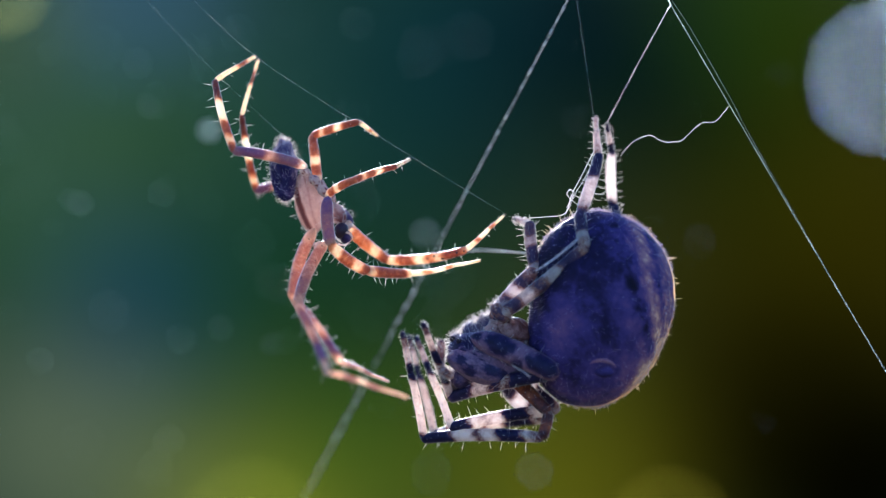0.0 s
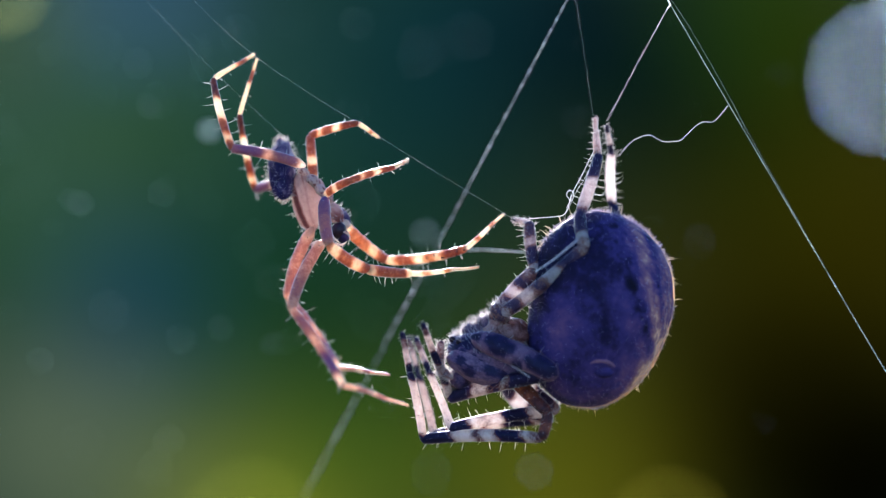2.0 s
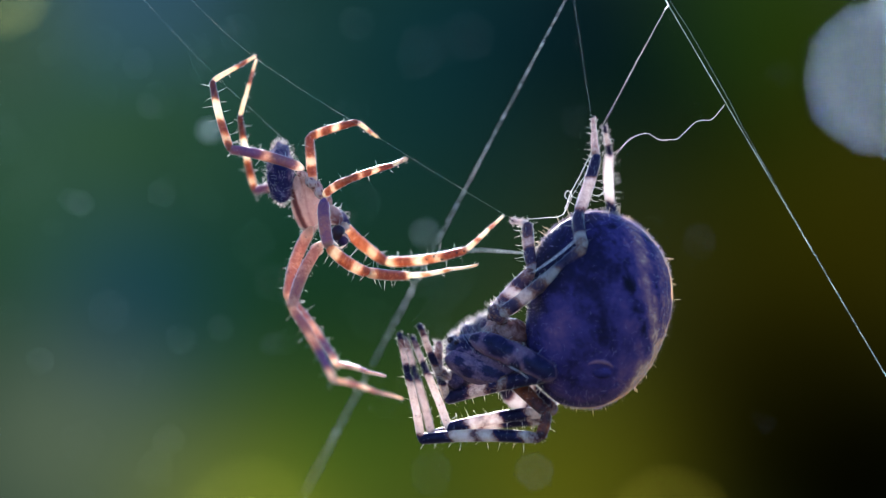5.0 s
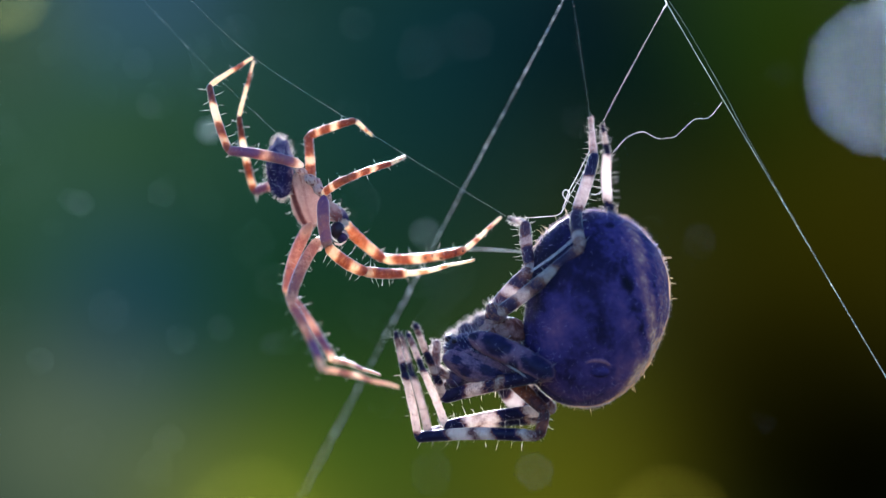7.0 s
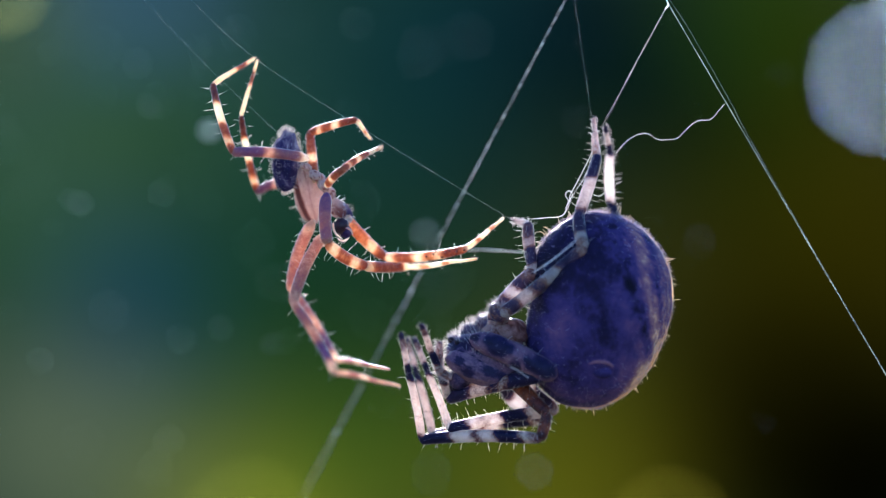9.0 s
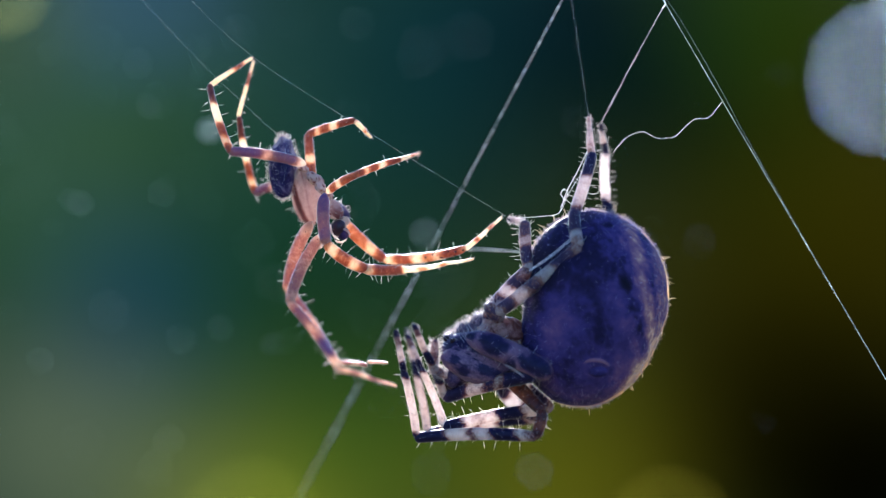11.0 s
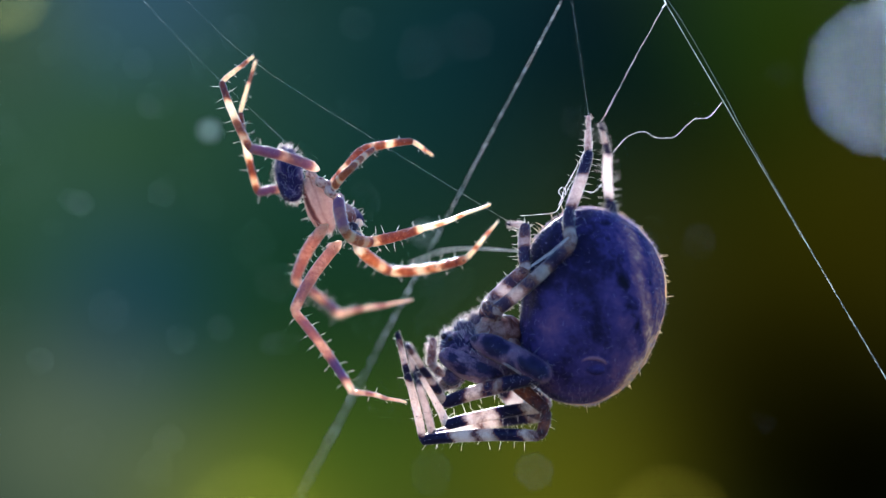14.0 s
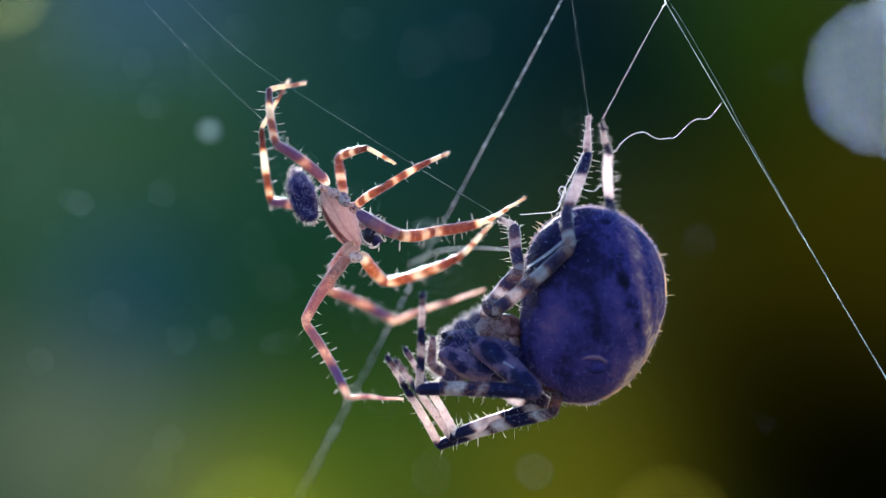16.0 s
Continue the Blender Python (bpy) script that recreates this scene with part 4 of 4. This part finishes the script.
        for k in range(7):
            b = 2 * math.pi * k / 7
            v = arc.verts.new((c + Vector((math.cos(a) * math.cos(b), math.sin(b), math.sin(a) * math.cos(b))) * r) * S)
            v[tone] = 0.66
            ring.append(v)
        rings.append(ring)
    for p, q in zip(rings, rings[1:]):
        for k in range(7):
            arc.faces.new((p[k], p[(k + 1) % 7], q[(k + 1) % 7], q[k]))
    fold = finish("skin_fold", arc, [BELLY_F], belly, "paler curved skin fold")
    fold.matrix_basis = base @ Matrix.Translation(at(1066, 652, -108)) @ pose(0, 0, 0, 10, 6)
    def spotted(marks, ground_tone, lift):
        def tone(n):
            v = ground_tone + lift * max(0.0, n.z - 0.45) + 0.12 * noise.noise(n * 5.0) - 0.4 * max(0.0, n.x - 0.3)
            for x, z, w, h in marks:
                q = ((n.x - x) / w) ** 2 + ((n.z - z) / h) ** 2
                v += (0.15 + 0.08 * noise.noise(n * 9.0) - v) * min(1.0, max(0.0, 1.8 - 1.2 * q + 0.8 * noise.noise(n * 8.0)))
            return v
        return tone

    mask = spotted(((-0.55, 0.45, 0.15, 0.26), (-0.30, 0.75, 0.16, 0.20), (-0.86, 0.30, 0.16, 0.30), (-0.62, -0.05, 0.12, 0.20), (-0.2, 0.35, 0.12, 0.22), (-0.75, -0.45, 0.12, 0.22), (-0.35, -0.1, 0.10, 0.16)), 0.42, 0.30)
    flank_mask = spotted(((-0.30, -0.38, 0.16, 0.36), (0.28, 0.06, 0.26, 0.30), (-0.62, 0.05, 0.13, 0.28), (0.70, 0.0, 0.14, 0.34), (-0.05, 0.62, 0.12, 0.18)), 0.44, 0.1)
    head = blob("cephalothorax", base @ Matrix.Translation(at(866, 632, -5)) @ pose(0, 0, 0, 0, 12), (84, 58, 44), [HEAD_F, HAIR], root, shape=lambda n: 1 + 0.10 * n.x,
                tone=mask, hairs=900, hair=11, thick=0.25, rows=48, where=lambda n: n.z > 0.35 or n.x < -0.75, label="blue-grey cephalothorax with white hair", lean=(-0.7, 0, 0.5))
    tuft = bmesh.new()
    crest = [(799, 606), (814, 593), (834, 578), (852, 566), (870, 558)]
    inv = head.matrix_basis.inverted() @ base
    for i in range(460):
        k = random.uniform(0, len(crest) - 1.001)
        (x0, y0), (x1, y1) = crest[int(k)], crest[int(k) + 1]
        f = k - int(k)
        p = inv @ at(x0 + (x1 - x0) * f + random.gauss(0, 3), y0 + (y1 - y0) * f + random.uniform(-3, 5), random.uniform(0, 62))
        way = Vector((random.gauss(-0.55, 0.4), random.gauss(0, 0.3), random.gauss(0.75, 0.3))).normalized()
        bristle(tuft, p, way, S * random.uniform(5, 16), 0.36 * S, 0, bend=0.7)
    beard = [(784, 660), (792, 672), (806, 676), (822, 670), (832, 684)]
    for i in range(110):
        k = random.uniform(0, len(beard) - 1.001)
        (x0, y0), (x1, y1) = beard[int(k)], beard[int(k) + 1]
        f = k - int(k)
        p = inv @ at(x0 + (x1 - x0) * f + random.gauss(0, 3), y0 + (y1 - y0) * f + random.gauss(0, 3), random.uniform(-25, 30))
        bristle(tuft, p, Vector((random.gauss(-0.3, 0.5), random.gauss(-0.2, 0.3), random.gauss(-0.5, 0.5))).normalized(), S * random.uniform(5, 13), 0.35 * S, 0, bend=0.8)
    finish("hair_tuft", tuft, [HAIR], head, "white curled hair")
    # tone falls rightwards as painted shadow; the small pale fold is a lit patch
    for x, y, d, r, tilt, tone in ((900, 592, -6, (42, 38, 33), 20, 0.46), (884, 588, -24, (16, 18, 30), 26, 0.46), (926, 604, -22, (6, 10, 15), -20, 1.1), (916, 624, -14, (24, 28, 36), -10, 0.48), (872, 596, -30, (16, 18, 26), 30, 0.42)):
        blob("waist_fold", base @ Matrix.Translation(at(x, y, d)) @ pose(0, 0, 0, 0, tilt), r, [SKIN_F, HAIR], root, tone=lambda n: tone - 0.26 * n.x * (1 if tone < 1 else -1) + 0.28 * noise.noise(n * 4.0), hairs=0, hair=8, thick=0.3, rows=32, lump=0.16, label="brown wrinkled fold of waist skin with its shading painted in")
    hb = head.matrix_basis.inverted() @ base
    for name, x, y, d, r, tilt, mat, tone, label in (
            ("jaw", 815, 668, -10, (19, 24, 20), 10, HEAD_F, 0.36, "grey jaw"), ("jaw", 820, 668, 25, (20, 22, 22), 10, HEAD_F, 0.4, "grey jaw"),
            ("eye", 801, 600, -14, (6, 6, 6), 0, DARK, 0.2, "black bead eye"), ("eye", 812, 604, -34, (5, 5, 5), 0, DARK, 0.2, "black bead eye"),
            ("shoulder", 852, 650, -32, (62, 34, 29), 19, HEAD_F, 0.5, "spotted violet-grey shoulder of the front leg"),
            ("hip", 842, 591, 20, (25, 24, 19), 30, HIP_F, 0.45, "pale hairy hip joint"), ("hip", 866, 576, 26, (24, 22, 17), 35, HIP_F, 0.55, "pale hairy hip joint"), ("hip", 886, 553, -46, (21, 17, 15), 45, UPPER_F, 0.42, "banded hairy hip joint"),
            ("hip", 815, 605, 18, (20, 22, 15), 25, HIP_F, 0.38, "hairy hip joint")):
        blob(name, hb @ Matrix.Translation(at(x, y, d)) @ pose(0, 0, 0, 0, tilt), r, [mat, HAIR], head, tone=flank_mask if name == "shoulder" else lambda n: tone + 0.1 * n.z + (0.25 * noise.noise(n * 3.5) if name == "hip" else 0), hairs=0 if name in ("eye", "shoulder") else 260, hair=12, thick=0.22, rows=24 if name != "shoulder" else 40, where=lambda n: n.z - 0.6 * n.x > 0.35, lean=(-0.6, 0, 0.6), lump=0.03 if name == "eye" else 0.06, label=label)
    for d, joints in ((-34, ((800, 668), (778, 652), (781, 604))), (8, ((806, 676), (790, 690), (826, 684)))):
        palp = None
        for p, q, r in zip(joints, joints[1:], ((8, 9), (10, 7))):
            a, b = at(*p, d), at(*q, d - 6)
            piece = limb("palp" if palp is None else "palp_tip", (b - a).length, r[0], r[1], 0, [(0, 0.5), (0.4, 0.38), (0.6, 0.55), (0.9, 0.3)], [UPPER_F, HAIR], palp or head, 26, 12, 320, 10)
            m = base @ bone(a, b)
            piece.matrix_basis = (palp_m if palp else head.matrix_basis).inverted() @ m
            if palp is None:
                palp, palp_m = piece, m
    names = {3: ("leg", "tibia", "metatarsus"), 4: ("leg", "patella", "tibia", "metatarsus")}
    for rows, depth, signs, radii, bows, kind in FEMALE_LEGS:
        n = len(radii)
        spines = [(10, 15, 150, 7)] + [(6, 13, 70, 6)] * (n - 3) + [(18, 18, 130, 6)] + [(10, 13, 150, 6)]
        mats = [[UPPER_F if kind in (0, 1, 4, 6) else FEMUR_F, HAIR]] + [[UPPER_F if kind < 2 else LEG_F, HAIR]] * (n - 1)
        if kind == 5:
            mats[0] = mats[1] = [KNEE_F, HAIR]
        spots = ((0.06, -1.7, 0.06, 0.5, 0.0), (0.34, -1.8, 0.15, 0.80, 0.06), (0.82, -1.7, 0.17, 0.95, 0.06), (0.58, -0.7, 0.07, 0.35, 0.1)) if kind == 3 else ()
        add_leg(root, track, rows, depth, signs, radii, bows, BANDS_F[kind], mats, spines, names[n], spots=spots, reach=8.0, pores=13 if kind > 2 else 0)


# ---- web ----
SWAY_W = [(0, 0, 0), (1.5, 0, 0), (2, -1, -1), (2.5, -3, -1), (3, -4, -1), (3.5, -3, 0), (4, -3, 0), (6.5, -7, -1), (7, -7, -2), (7.5, -8, -2), (8, -11, -2), (8.5, -8, -1), (9, -4, -1),
          (11.5, -10, -2), (12, -8, -2), (12.5, -7, -2), (13, -6, -2), (13.5, -7, -3), (14, -9, -3), (14.5, -9, -5), (15, -10, -1), (15.5, -15, -1), (16, -9, -4)]


def strand(points, radius, mat, parent, name="strand", beads=0, wobble=0.0, label="", big=1.0):
    """A silk line through the plan points (x, y, d); beads of glue sit on it."""
    bm = bmesh.new()
    p = [at(*q) for q in points]
    line = []
    for i in range(len(p) - 1):
        a, b, c, e = p[max(i - 1, 0)], p[i], p[i + 1], p[min(i + 2, len(p) - 1)]
        n = 14
        for k in range(n):
            u = k / n
            line.append(0.5 * (2 * b + (c - a) * u + (2 * a - 5 * b + 4 * c - e) * u * u + (3 * b - a - 3 * c + e) * u ** 3))
    line.append(p[-1])
    rings = []
    for i, q in enumerate(line):
        z = (line[min(i + 1, len(line) - 1)] - line[max(i - 1, 0)]).normalized()
        x = z.orthogonal().normalized()
        y = z.cross(x)
        q = q + (x * random.uniform(-1, 1) + y * random.uniform(-1, 1)) * wobble * S
        r = radius * S * random.uniform(0.8, 1.2)
        rings.append([bm.verts.new(q + (x * math.cos(a) + y * math.sin(a)) * r) for a in (0, 1.257, 2.513, 3.77, 5.027)])
    for a, b in zip(rings, rings[1:]):
        for k in range(5):
            bm.faces.new((a[k], a[(k + 1) % 5], b[(k + 1) % 5], b[k]))
    bm.faces.new(rings[0])
    bm.faces.new(rings[-1])
    for i in range(beads):
        q = random.choice(line)
        m = Matrix.Translation(q) @ bone(p[0], p[-1]).to_3x3().to_4x4() @ Matrix.Diagonal((1, 1, 1.0 + big, 1))
        bmesh.ops.create_icosphere(bm, subdivisions=1, radius=radius * S * big * random.uniform(1.2, 2.4), matrix=m)
    return finish(name, bm, [mat], parent, label)


def web():
    root = new("spider_web")
    root.empty_display_size = 0.002
    tagged(root, "loose orb web of white silk lines with glue beads", "spider web")
    strand([(1050, -90, 40), (1005, 0, 60), (825, 340, 130), (640, 690, 300), (470, 1010, 460)], 0.46, SILK_SOFT, root, beads=60, label="thick beaded frame line", big=2.0)
    strand([(1153, -50, 0), (1187, 8, 0), (1290, 184, 0), (1506, 553, 10), (1640, 778, 20)], 0.44, SILK_SOFT, root, beads=40, label="bright frame line")
    strand([(1190, 2, 4), (1218, 44, 5), (1252, 102, 5), (1297, 182, 4), (1322, 230, 4), (1400.5, 369, 5), (1506, 551, 12), (1639, 776, 22)], 0.28, SILK_DIM, root, beads=12, label="bright second frame line")
    strand([(1187, 8, 0), (1130, 112, 20), (1075, 216, 40)], 0.22, SILK, root, beads=5, label="taut bright line to a claw")
    strand([(1180, -4, 0), (1187, 9, 0), (1181, 17, 0)], 1.1, SILK, root, label="small knot of silk")
    strand([(1012, -40, 60), (1022, 10, 50), (1051, 206, 0)], 0.10, SILK_THIN, root, label="thin dull line")
    strand([(735, 470, 240), (790, 448, 180), (850, 443, 130), (930, 448, 60)], 1.6, SILK_THIN, root, label="slack blurred line")
    return root


def tie(name, points, radius, mat, label, sway, wobble=0.0, beads=0):
    """A line of its own that follows one of the spiders."""
    ob = strand(points, radius, mat, None, name, beads, wobble)
    tagged(ob, label, "silk thread")
    MOVES.append((ob, [(t, Matrix.Translation(at(784 + dx, 441 + dy))) for t, dx, dy in sway]))


ground()
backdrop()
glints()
WEB = web()
MOVES.append((WEB, [(t, Matrix.Translation(at(784 + dx, 441 + dy))) for t, dx, dy in SWAY_W]))
tie("slack_line", [(1290, 188, 0), (1266, 215, 0), (1240, 219, 5), (1208, 248, 5), (1194, 251, 5), (1180, 252, 5), (1168, 249, 8), (1150, 240, 5), (1122, 250, 10), (1098, 276, 30)], 0.32, SILK, "slack wavy white silk line hanging from a taut strand",
    [(0, 0, 0), (1.5, 0, 0), (2.5, -4, -2), (3.5, -5, -3), (4, -5, -3), (6.5, -11, -6), (8, -13, -7), (9, -8, -4), (11.5, -13, -7), (13, -10, -6), (14, -12, -7), (15.5, -18, -4), (16, -12, -6)], wobble=0.5, beads=6)
tie("drag_line", [(325, -18, 20), (455, 102, 0), (668, 240, 0), (893, 378, 0), (912, 388, -10)], 0.14, SILK_THIN, "fine silk line from the male's claws to the female's claw", [(0, 0, 0), (3.5, -2, 0), (7, -6, 0), (9, -3, 2), (12.5, -6, 0), (13.5, -6, 1), (14, -9, 5), (16, -10, 6)])
tie("drag_line", [(240, -20, 60), (370, 118, 40), (495, 236, 25), (528, 266, 40)], 0.12, SILK_THIN, "faint silk line behind the male's abdomen", SWAY_W)
# the next two strands are put in for highlights on leg edges
tie("silk_and_rim_line", [(948, 480, -100), (985, 455, -118), (1022, 424, -128)], 1.5, SILK, "bright strand added for the rim-lit edge of the female's bent leg", SWAY_F)
tie("silk_and_rim_line", [(906, 647, -112), (922, 656, -114), (938, 667, -116)], 0.9, SILK, "short bright strand added for a highlight on the front leg", SWAY_F, wobble=0.3)
tie("silk_and_rim_line", [(1054, 262, -10), (1030, 310, -15), (1012, 345, -15), (1000, 378, -20), (965, 384, -20), (936, 386, -25)], 0.34, SILK, "ragged white silk strand between two of the female's legs", SWAY_F, wobble=0.35, beads=9)
tie("silk_and_rim_line", [(1012, 356, -14), (1004, 344, -14), (1009, 336, -14), (1016, 341, -16), (1012, 352, -16), (1003, 368, -18)], 0.42, SILK, "small curled loop of loose white silk", SWAY_F, wobble=0.8, beads=3)
tie("silk_and_rim_line", [(1048, 290, -12), (1034, 318, -14), (1022, 336, -15), (1008, 366, -18), (1000, 380, -20)], 0.22, SILK, "ragged white silk strand between two of the female's legs", SWAY_F, wobble=0.4)
tie("silk_and_rim_line", [(1080, 330, 50), (1066, 344, 30), (1050, 342, 5), (1040, 336, -12)], 0.4, SILK, "short slack silk strand between the female's upper legs", SWAY_F, wobble=0.5)
male_spider()
female_spider()


def motions():
    for ob, rows in MOVES:
        walk(ob, rows)


motions()
